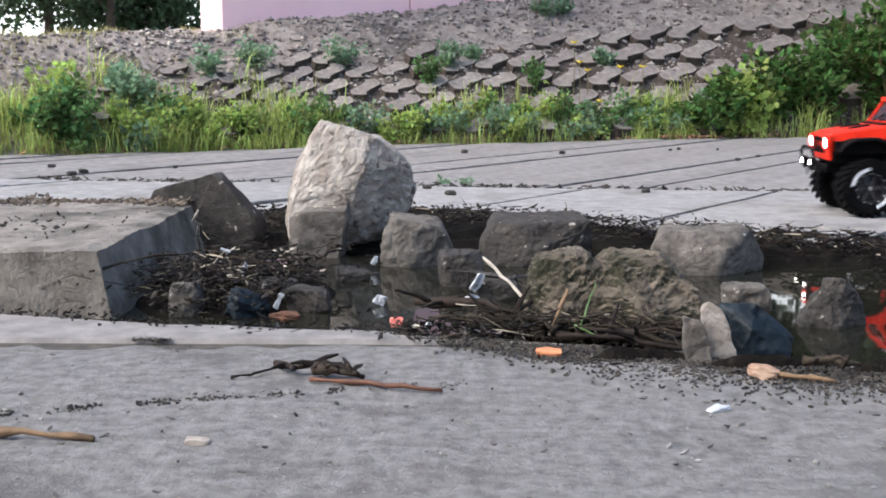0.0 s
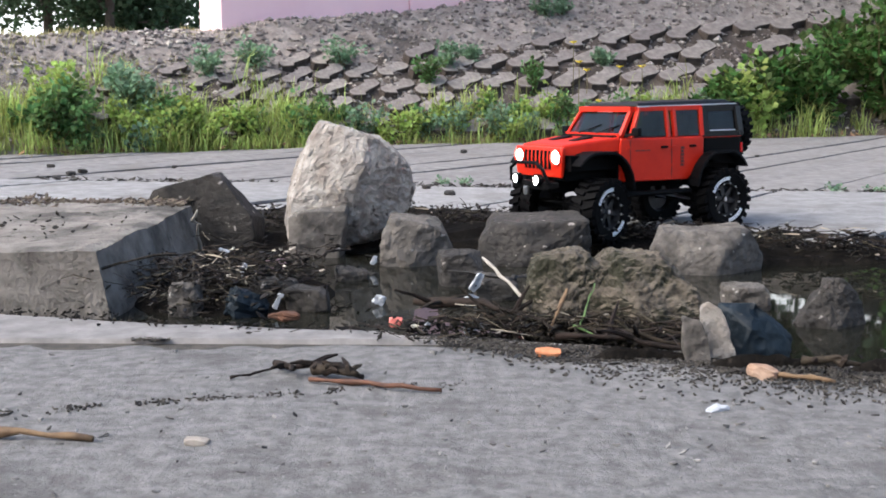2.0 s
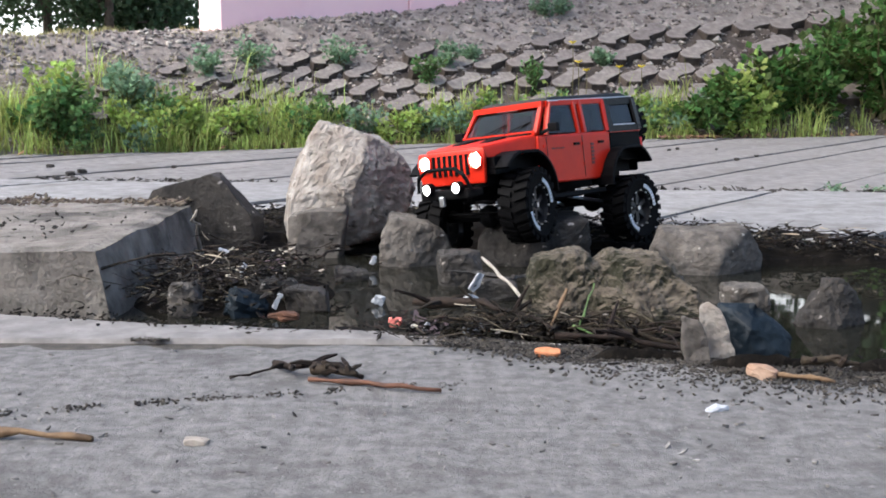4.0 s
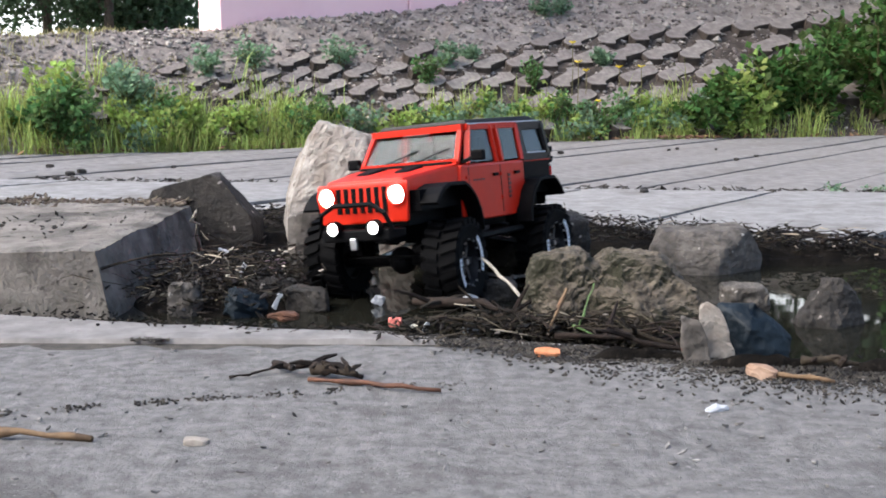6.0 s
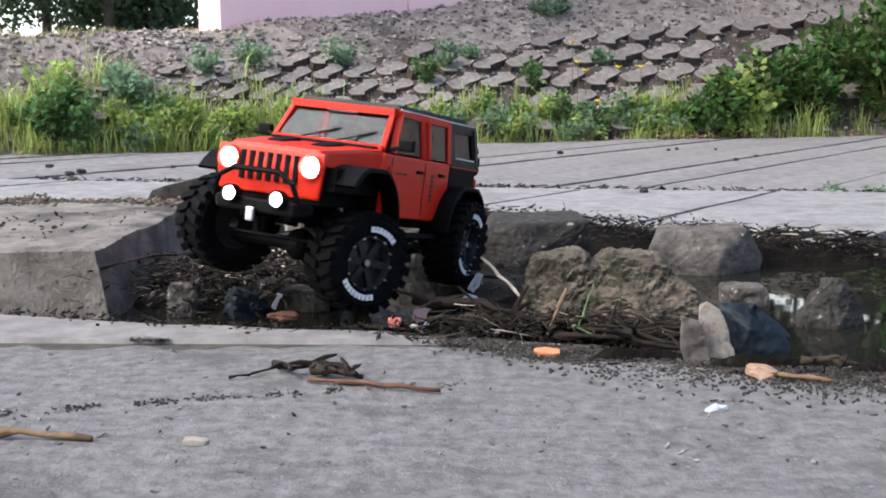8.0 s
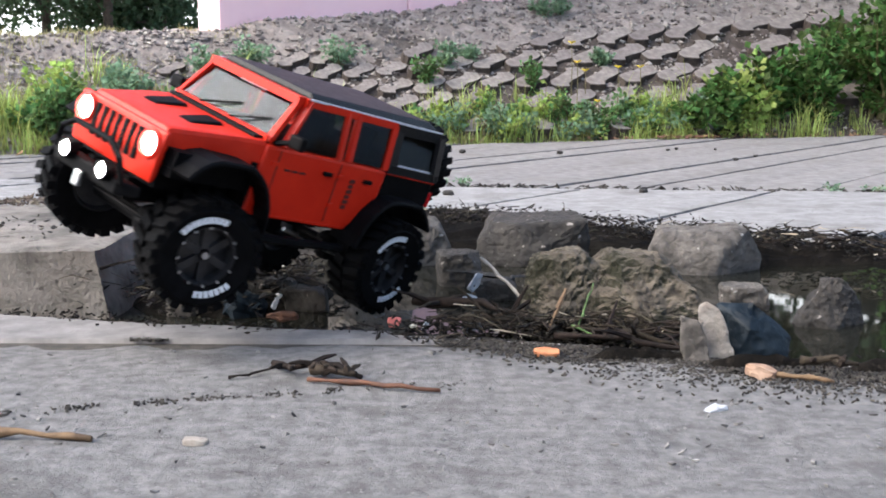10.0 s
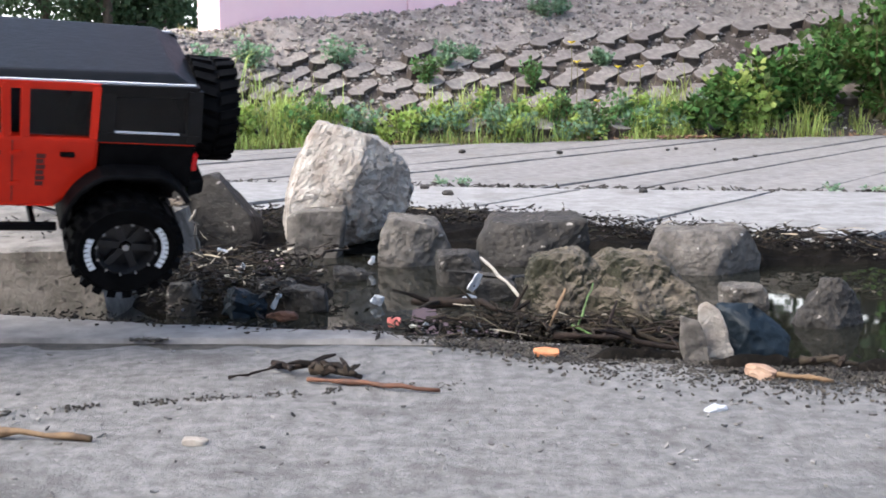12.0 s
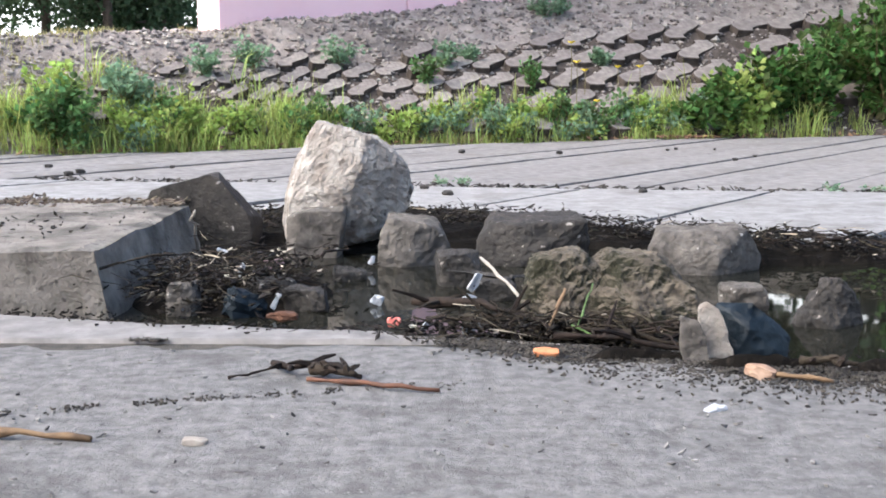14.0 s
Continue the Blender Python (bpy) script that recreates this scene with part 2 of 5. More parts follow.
def chunk_bm(points, seed, rough=0.05, grain=0.014, bevel=0.004):
    """An angular broken stone: a bevelled convex solid with a chipped, pitted skin."""
    bm = hull(points, bevel)
    size = max((v.co - w.co).length for v in bm.verts for w in bm.verts)
    off = Vector((seed * 3.1, seed * 1.7, seed * 0.9))
    step = size / 34
    for _ in range(7):
        bmesh.ops.triangulate(bm, faces=bm.faces[:])
        longer = [e for e in bm.edges if e.calc_length() > step]
        if not longer or len(bm.verts) > 9000:
            break
        bmesh.ops.subdivide_edges(bm, edges=longer, cuts=1)
    bmesh.ops.triangulate(bm, faces=bm.faces[:])
    bm.normal_update()
    moved = []
    for v in bm.verts:
        p = v.co / size
        w = noise.fractal(p * 2.2 + off, 1.1, 2.1, 3) * rough * 0.4
        w -= max(0.0, noise.noise(p * 4 - off) - 0.3) * rough * 1.1
        moved.append(v.co + v.normal * (w * size + noise.fractal(v.co * 90 + off, 0.7, 2.0, 3) * grain * 0.14))
    for v, q in zip(bm.verts, moved):
        v.co = q
    return bm


def chunk(name, label, points, seed, material, rough=0.05, grain=0.014, bevel=0.004, group="rocks in the puddle"):
    """A chunk given by its corners in the world; its origin is its foot."""
    mid = sum((Vector(p) for p in points), Vector()) / len(points)
    mid.z = min(p[2] for p in points)
    return thing(name, chunk_bm([Vector(p) - mid for p in points], seed, rough, grain, bevel), material, label, "rock", Matrix.Translation(mid), group)


def broken(name, label, at, dims, seed, material, turn=(0, 0, 0), rough=0.06, group="rocks in the puddle", bevel=0.004):
    """A rough block with knocked-off corners."""
    rnd = random.Random(seed)
    pts = []
    for i in (-1, 1):
        for j in (-1, 1):
            for k in (-1, 1):
                c = Vector((i, j, k))
                for n in range(2):
                    q = c.copy()
                    q[rnd.randrange(3)] *= rnd.uniform(0.35, 0.8)
                    q[rnd.randrange(3)] *= rnd.uniform(0.7, 1.0)
                    pts.append((q.x * dims[0] / 2, q.y * dims[1] / 2, q.z * dims[2] / 2))
    return thing(name, chunk_bm(pts, seed, rough, 0.014, bevel), material, label, "rock", pose(*at, *turn), group)


def rock(name, label, at, dims, seed, material, turn=(0, 0, 0), rough=0.035, detail=5, cuts=15, group="rocks in the puddle"):
    return thing(name, rock_bm(dims, seed, rough, detail, cuts), material, label, "rock", pose(*at, *turn), group)


# ---- the lie of the land ----
def foot(x):
    """Where the embankment begins."""
    return 5.35 + 0.45 * x - 0.05 * x * x if -3 < x < 4.5 else (5.35 - 1.35 - 0.45 if x <= -3 else 5.35 + 2.025 - 1.0125)


def crest(x):
    return max(foot(x) + 0.5, 6.8 + 0.79 * x) if x < 6 else 11.54


def near_edge(x):
    """The near apron's broken edge along the puddle."""
    return 1.205 - 0.30 * x + 0.06 * math.sin(x * 5 + 1) * (0.4 if x < 0 else 0.25) + 0.01 * noise.noise(Vector((x * 14, 0, 0))) if x < 0.9 else 0.93


def far_edge(x):
    return max(1.36, 2.36 - 0.62 * max(0.0, x) ** 1.15) + 0.03 * noise.noise(Vector((x * 6, 4, 0)))


def land(x, y):
    n = noise.fractal(Vector((x * 3, y * 3, 0)), 1.0, 2.0, 4)
    if y < -3.2:                                  # unseen bank, added behind the camera to block low sky
        return 0.62 * min(5.0, -3.2 - y) - 0.045
    if y < foot(x) - 0.05:
        a, b = near_edge(x), far_edge(x)
        z = -0.045
        if a - 0.15 < y < b + 0.12:
            mid = (y - a) / max(0.2, b - a)
            z = -0.04 - 0.02 * math.sin(math.pi * min(1, max(0, mid))) + 0.012 * n
            if mid > 0.8:
                z += 0.045 * min(1, (mid - 0.8) / 0.2)
        return z
    f, c = foot(x), crest(x)
    up = min(y, c) - f
    z = 0.5 * max(0.0, up) - (0.016 if -1.5 < x < 3.5 and 0.0 < up < min(1.9, 1.04 + 0.24 * x) else 0.0)
    if y > c:
        z += 0.03 * min(1.0, y - c)
    soft = min(1.0, max(0.0, (y - f + 0.05) / 0.3))
    return z - 0.03 * (1 - soft) + 0.035 * n * soft * (1.0 if y < 20 else 0.0) + 0.02 * soft * noise.noise(Vector((x * 9, y * 9, 2)))


def axis(*runs):
    out = []
    for a, b, step in runs:
        k = max(1, round((b - a) / step))
        out += [a + (b - a) * i / k for i in range(k)]
    return out + [runs[-1][1]]


def sheet(xs, ys, height):
    verts = [(x, y, height(x, y)) for y in ys for x in xs]
    w = len(xs)
    faces = [(j * w + i, j * w + i + 1, (j + 1) * w + i + 1, (j + 1) * w + i) for j in range(len(ys) - 1) for i in range(w - 1)]
    me = bpy.data.meshes.new("sheet")
    me.from_pydata(verts, [], faces)
    return me


xs = axis((-400, -40, 60), (-40, -8, 4), (-8, -3.5, 0.4), (-3.5, 4.5, 0.045), (4.5, 8, 0.4), (8, 40, 4), (40, 400, 60))
ys = axis((-400, -40, 60), (-40, -10, 4), (-10, -3.2, 0.8), (-3.2, 0.4, 0.4), (0.4, 2.6, 0.03), (2.6, 4.2, 0.15), (4.2, 9.4, 0.045), (9.4, 16, 0.5), (16, 60, 5), (60, 600, 60))
me = sheet(xs, ys, land)
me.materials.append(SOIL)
me.materials.append(MUD)
me.materials.append(GAP_EARTH_SHADE)
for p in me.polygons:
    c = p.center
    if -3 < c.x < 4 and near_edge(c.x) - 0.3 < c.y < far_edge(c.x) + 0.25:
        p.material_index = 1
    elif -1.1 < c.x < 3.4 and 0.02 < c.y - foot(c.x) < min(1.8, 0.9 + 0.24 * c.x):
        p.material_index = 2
me.shade_smooth()
ground = tagged(new("ground", me), "bare dry soil embankment above a muddy ditch bed", "ground", kind="structure")

# standing water in the ditch
me = sheet(axis((-1.6, 3.0, 0.1)), axis((0.7, 2.6, 0.1)), lambda x, y: -0.016)
me.materials.append(water_mat)
water = tagged(new("water", me), "shallow dark still puddle water with reflections", "water", kind="structure")


# ---- concrete aprons ----
def slab_bm(corners, top, thick, step=0.05, rough=0.0015, seed=0, edge=None):
    """A four-cornered concrete slab with a slightly uneven top and worn rim."""
    a, b, c, d = [Vector((*q, 0)) for q in corners]
    nu = max(2, min(60, round((b - a).length / step)))
    nv = max(2, min(60, round((d - a).length / step)))
    bm = bmesh.new()
    rows = []
    for j in range(nv + 1):
        row = []
        for i in range(nu + 1):
            u, v = i / nu, j / nv
            p = (a * (1 - u) + b * u) * (1 - v) + (d * (1 - u) + c * u) * v
            z = top + rough * noise.fractal(Vector((p.x * 5 + seed, p.y * 5, 1)), 1.0, 2.0, 3)
            if i in (0, nu) or j in (0, nv):
                z -= 0.004
            row.append(bm.verts.new((p.x, p.y, z)))
        rows.append(row)
    for j in range(nv):
        for i in range(nu):
            bm.faces.new((rows[j][i], rows[j][i + 1], rows[j + 1][i + 1], rows[j + 1][i]))
    rim = ([rows[0][i] for i in range(nu)] + [rows[j][nu] for j in range(nv)] + [rows[nv][i] for i in range(nu, 0, -1)] + [rows[j][0] for j in range(nv, 0, -1)])
    low = [bm.verts.new((v.co.x, v.co.y, top - thick)) for v in rim]
    for i in range(len(rim)):
        k = (i + 1) % len(rim)
        bm.faces.new((rim[k], rim[i], low[i], low[k]))
    return bm


def near_apron():
    top = holder("pavement_near", "weathered grey concrete apron with a broken edge beside the puddle", "pavement", kind="structure")
    # foreground slab, coarse and worn
    joint = lambda x: 1.19 - 0.02 * x if x < 0.05 else near_edge(x) - 0.02
    xs = axis((-4.0, -0.8, 0.4), (-0.8, 0.8, 0.016), (0.8, 4.0, 0.4))

    def strip(y0, y1, rows, rise, seed, chip):
        bm = bmesh.new()
        grid = []
        for j in range(rows + 1):
            v = j / rows
            line = []
            for x in xs:
                p, q = y0(x), y1(x)
                y = p + (q - p) * v
                z = rise + 0.0022 * noise.fractal(Vector((x * 7 + seed, y * 7, 0)), 1.0, 2.0, 5) + 0.0012 * noise.noise(Vector((x * 70, y * 70, seed)))
                if v > 0.93:
                    z -= chip * (v - 0.93) / 0.07 * (0.4 + 0.6 * abs(noise.noise(Vector((x * 9, seed, 0)))))
                line.append(bm.verts.new((x, y, z)))
            grid.append(line)
        for j in range(rows):
            for i in range(len(xs) - 1):
                bm.faces.new((grid[j][i], grid[j][i + 1], grid[j + 1][i + 1], grid[j + 1][i]))
        for line, flip in ((grid[0], False), (grid[-1], True)):
            low = [bm.verts.new((v.co.x, v.co.y, -0.07)) for v in line]
            for i in range(len(xs) - 1):
                f = (line[i], low[i], low[i + 1], line[i + 1])
                bm.faces.new(f[::-1] if flip else f)
        return bm

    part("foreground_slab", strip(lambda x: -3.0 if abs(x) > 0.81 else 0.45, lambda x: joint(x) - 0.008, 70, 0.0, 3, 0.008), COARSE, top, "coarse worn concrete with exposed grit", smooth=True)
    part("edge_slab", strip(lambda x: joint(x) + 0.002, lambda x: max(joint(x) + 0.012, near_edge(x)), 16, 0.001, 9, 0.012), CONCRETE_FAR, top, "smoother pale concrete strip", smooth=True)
    part("joint_fill", box(-4, 0.05, 1.17, 1.23, -0.03, -0.004), GRIT, top, "dark earth packed in the slab joint")
    part("under_slab", box(-4, 4, -3, 0.46, -0.09, -0.012), COARSE, top)


def far_apron():
    top = holder("pavement_far", "pale jointed concrete lining slabs beyond the puddle", "pavement", kind="structure")
    cross = lambda x: 3.09 - 0.185 * x          # the long joint
    lean = 0.70                                   # x gained per metre of y along the slanting joints
    gap = 0.028
    k = 0
    # first course, from the puddle to the long joint
    for i in range(-6, 8):
        x0 = -1.72 + 0.545 * i
        def on(xa, y):
            return xa + lean * y
        def low_y(xa):
            y = 2.0
            for _ in range(12):
                y = far_edge(on(xa, y)) + 0.0
            return y
        def high_y(xa):
            y = 3.0
            for _ in range(12):
                y = cross(on(xa, y)) - 0.022
            return y
        a, b = x0 + gap / 2, x0 + 0.545 - gap / 2
        q = [(on(a, low_y(a)), low_y(a)), (on(b, low_y(b)), low_y(b)), (on(b, high_y(b)), high_y(b)), (on(a, high_y(a)), high_y(a))]
        part("slab", slab_bm(q, 0.004 + 0.003 * math.sin(i * 2.3), 0.06, seed=i), CONCRETE, top, smooth=False)
    gap = 0.013
    for i in range(-13, 20):
        x0 = -2.39 + 0.255 * i
        a, b = x0 + gap / 2, x0 + 0.255 - gap / 2
        def lo(xa):
            y = 3.0
            for _ in range(12):
                y = cross(xa + lean * y) + 0.022
            return y
        def hi(xa):
            y = 5.0
            for _ in range(40):
                y = 0.6 * y + 0.4 * (foot(max(-2.9, min(4.4, xa + lean * y))) + 0.06)
            return y
        q = [(a + lean * lo(a), lo(a)), (b + lean * lo(b), lo(b)), (b + lean * hi(b), hi(b)), (a + lean * hi(a), hi(a))]
        part("slab", slab_bm(q, -0.004 + 0.003 * math.sin(i * 1.7), 0.06, seed=i + 40), CONCRETE_FAR, top)


# ---- the pink wall on the crest ----
def pink_wall():
    a, b = Vector((-1.16, 5.98)), Vector((5.5, 11.2))
    d = (b - a).normalized()
    n = Vector((-d.y, d.x))
    top = holder("wall_pink", "smooth pink painted concrete wall on the embankment crest", "wall", kind="structure")
    s = 0.0
    for length in (1.22, 2.4):
        p, q = a + d * (s + 0.004), a + d * (s + length - 0.004)
        pts = [(*(p), 0.3), (*(q), 0.3), (*(q + n * 0.25), 0.3), (*(p + n * 0.25), 0.3)]
        pts += [(x, y, 4.2) for x, y, _ in pts]
        part("wall_panel", hull(pts, 0.008), PINKWALL, top)
        s += length


near_apron()
far_apron()
pink_wall()

# bright hazy sky low behind the trees
SKYGLOW = bpy.data.materials.new("bright_haze")
SKYGLOW.use_nodes = True
_b = SKYGLOW.node_tree.nodes["Principled BSDF"]
_b.inputs["Base Color"].default_value = (0, 0, 0, 1)
_b.inputs["Emission Color"].default_value = (0.93, 0.97, 1.0, 1)
_b.inputs["Emission Strength"].default_value = 1.1
thing("backdrop", box(-260, 260, 180, 181, -5, 45), SKYGLOW, "pale bright overcast sky low over the horizon", "sky", kind="structure")



# ---- rocks and slabs ----
def boulder():
    chunk("boulder", "large pale broken limestone boulder standing on end",
          [(-0.216, 1.98, 0.211), (-0.262, 1.935, 0.075), (-0.27, 1.94, 0.0), (-0.228, 2.06, 0.203), (-0.292, 2.05, 0.03), (-0.286, 2.05, 0.085), (-0.26, 2.05, 0.155),
           (-0.18, 1.965, 0.203), (-0.130, 1.958, 0.186), (-0.138, 1.928, 0.13), (-0.152, 1.922, 0.10), (-0.17, 1.925, 0.075), (-0.058, 2.0, 0.134), (-0.05, 2.01, 0.09),
           (-0.087, 2.0, 0.163), (-0.061, 2.0, 0.058), (-0.103, 1.975, 0.018), (-0.15, 1.955, 0.0), (-0.2, 2.14, 0.17), (-0.08, 2.12, 0.12), (-0.09, 2.1, -0.01),
           (-0.27, 2.1, -0.03), (-0.12, 2.1, 0.18), (-0.26, 1.96, -0.03)], 5, ROCK_PALE, 0.03, 0.02, 0.0025)
    chunk("rock_wedge", "grey broken stone wedged under the boulder",
          [(-0.262, 1.9, 0.05), (-0.235, 1.885, 0.062), (-0.165, 1.88, 0.068), (-0.16, 1.885, 0.055), (-0.18, 1.885, -0.03), (-0.255, 1.89, -0.03), (-0.262, 1.9, -0.02),
           (-0.26, 1.97, 0.055), (-0.165, 1.96, 0.07), (-0.175, 1.97, -0.03), (-0.26, 1.97, -0.03)], 31, ROCK_GREY, 0.045, 0.006, 0.003)


boulder()
chunk("rock", "squat grey broken concrete lump at the water's edge",
      [(-0.104, 1.80, -0.03), (-0.1, 1.8, 0.03), (-0.088, 1.81, 0.06), (-0.035, 1.8, 0.056), (0.0, 1.81, 0.04), (0.016, 1.82, 0.012), (0.012, 1.82, -0.03), (-0.1, 1.9, -0.03),
       (-0.09, 1.9, 0.062), (-0.01, 1.9, 0.052), (0.014, 1.9, -0.03), (-0.06, 1.785, -0.02)], 12, ROCK_GREY, 0.05)
chunk("rock", "dark damp rock with a flat top beside the mud bank",
      [(0.054, 1.81, -0.03), (0.06, 1.82, 0.025), (0.082, 1.83, 0.05), (0.13, 1.81, 0.052), (0.235, 1.82, 0.056), (0.24, 1.83, 0.02), (0.235, 1.83, -0.03), (0.14, 1.79, 0.0),
       (0.15, 1.79, -0.03), (0.065, 1.93, -0.03), (0.085, 1.93, 0.055), (0.23, 1.93, 0.06), (0.24, 1.93, -0.03)], 23, ROCK_DARK, 0.06)
chunk("rock", "pale grey angular rock lying on the mud bank",
      [(0.32, 1.73, -0.02), (0.325, 1.74, 0.025), (0.345, 1.75, 0.046), (0.43, 1.74, 0.048), (0.475, 1.75, 0.05), (0.488, 1.76, 0.035), (0.505, 1.77, 0.002), (0.5, 1.77, -0.02),
       (0.42, 1.705, -0.02), (0.425, 1.71, 0.015), (0.33, 1.84, -0.02), (0.35, 1.83, 0.05), (0.48, 1.84, 0.052), (0.5, 1.85, -0.02)], 27, ROCK_GREY, 0.06)
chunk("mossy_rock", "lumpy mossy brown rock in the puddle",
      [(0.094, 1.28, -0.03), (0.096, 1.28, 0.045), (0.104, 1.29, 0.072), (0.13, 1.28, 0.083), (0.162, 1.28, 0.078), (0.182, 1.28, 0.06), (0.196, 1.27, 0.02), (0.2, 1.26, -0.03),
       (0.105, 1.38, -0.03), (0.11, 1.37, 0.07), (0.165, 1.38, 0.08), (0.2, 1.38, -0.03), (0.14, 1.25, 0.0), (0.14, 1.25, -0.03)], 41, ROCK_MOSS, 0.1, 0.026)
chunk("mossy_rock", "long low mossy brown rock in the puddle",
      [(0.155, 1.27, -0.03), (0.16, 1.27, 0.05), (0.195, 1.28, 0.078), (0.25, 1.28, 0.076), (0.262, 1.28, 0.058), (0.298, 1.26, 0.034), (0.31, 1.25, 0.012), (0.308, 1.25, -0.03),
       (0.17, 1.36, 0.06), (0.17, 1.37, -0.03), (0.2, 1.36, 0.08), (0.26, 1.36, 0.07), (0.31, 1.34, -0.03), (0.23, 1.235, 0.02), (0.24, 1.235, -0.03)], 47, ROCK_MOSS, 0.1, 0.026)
chunk("rock_chunk", "upright splinter of pale brown weathered stone",
      [(0.262, 1.11, -0.006), (0.297, 1.11, -0.006), (0.292, 1.108, 0.014), (0.278, 1.112, 0.052), (0.266, 1.115, 0.06), (0.257, 1.115, 0.05), (0.265, 1.14, -0.006), (0.295, 1.14, -0.006),
       (0.262, 1.13, 0.054)], 52, ROCK_PALE, 0.06, 0.005, 0.002)
chunk("rock_chunk", "upright grey splinter of weathered stone",
      [(0.242, 1.10, -0.006), (0.268, 1.10, -0.006), (0.264, 1.102, 0.026), (0.256, 1.105, 0.042), (0.237, 1.108, 0.046), (0.238, 1.108, 0.02), (0.245, 1.13, -0.006), (0.262, 1.13, -0.006),
       (0.242, 1.125, 0.044)], 53, ROCK_GREY, 0.05, 0.005, 0.002)
broken("rock", "small pale stone standing in the water", (0.396, 1.46, -0.006), (0.06, 0.05, 0.042), 61, ROCK_GREY)
chunk("rock", "speckled grey stone in the water",
      [(0.428, 1.34, -0.02), (0.432, 1.34, -0.004), (0.452, 1.35, 0.02), (0.474, 1.35, 0.042), (0.488, 1.35, 0.04), (0.5, 1.35, 0.018), (0.514, 1.36, 0.01), (0.516, 1.36, -0.02),
       (0.44, 1.4, -0.02), (0.475, 1.39, 0.038), (0.51, 1.4, -0.02), (0.47, 1.325, -0.02)], 66, ROCK_DARK, 0.1, 0.02)
broken("rock", "small round dark stone in the water", (0.022, 1.64, 0.0), (0.066, 0.055, 0.066), 71, ROCK_DARK)
broken("rock", "small dark pebble-like stone", (0.07, 1.53, -0.004), (0.06, 0.05, 0.04), 72, ROCK_DARK)
broken("rock", "small brown stone in the debris", (-0.328, 1.42, 0.0), (0.04, 0.036, 0.048), 75, ROCK_GREY)
broken("rock", "brown stone half sunk in the debris", (-0.18, 1.45, -0.008), (0.06, 0.05, 0.045), 76, ROCK_DARK)
broken("rock", "flat dark stone in the debris", (-0.235, 1.5, -0.004), (0.07, 0.05, 0.04), 77, ROCK_DARK, (0, 5, 30))
broken("rock", "dark wet stone beside the boulder's foot", (-0.14, 1.68, -0.012), (0.05, 0.04, 0.03), 78, ROCK_DARK, (0, 5, 10))


def left_slab():
    """A lifted thick piece of concrete paving, the truck's ramp."""
    bm = slab_bm([(-1.7, 1.385), (-0.425, 1.385), (-0.428, 1.93), (-1.7, 2.0)], 0.072, 0.09, step=0.022, rough=0.006, seed=5)
    for v in bm.verts:
        n = noise.fractal(v.co * 14, 1.0, 2.0, 4)
        v.co += Vector((0.006 * n, 0.006 * noise.noise(v.co * 9 + Vector((3, 0, 0))), 0.003 * n))
        end = max(0.0, (v.co.x + 0.6) / 0.175)
        v.co.x += (0.014 if v.co.z < 0.0 else -0.006 - 0.01 * abs(n)) * end
    thing("concrete_slab", bm, SLAB, "thick dirty broken slab of concrete paving", "concrete slab", group="rocks in the puddle")
    chunk("tilted_rock", "tilted dark wedge of broken concrete behind the slab",
          [(-0.53, 1.99, -0.03), (-0.53, 1.99, 0.06), (-0.51, 1.975, 0.092), (-0.405, 1.96, 0.121), (-0.385, 1.96, 0.112), (-0.335, 1.95, 0.05), (-0.328, 1.95, 0.02), (-0.335, 1.95, -0.03),
           (-0.5, 2.07, 0.09), (-0.4, 2.03, 0.119), (-0.33, 2.06, 0.03), (-0.33, 2.07, -0.03), (-0.52, 2.1, -0.03)], 91, ROCK_DARK, 0.03, 0.006, 0.003)


left_slab()



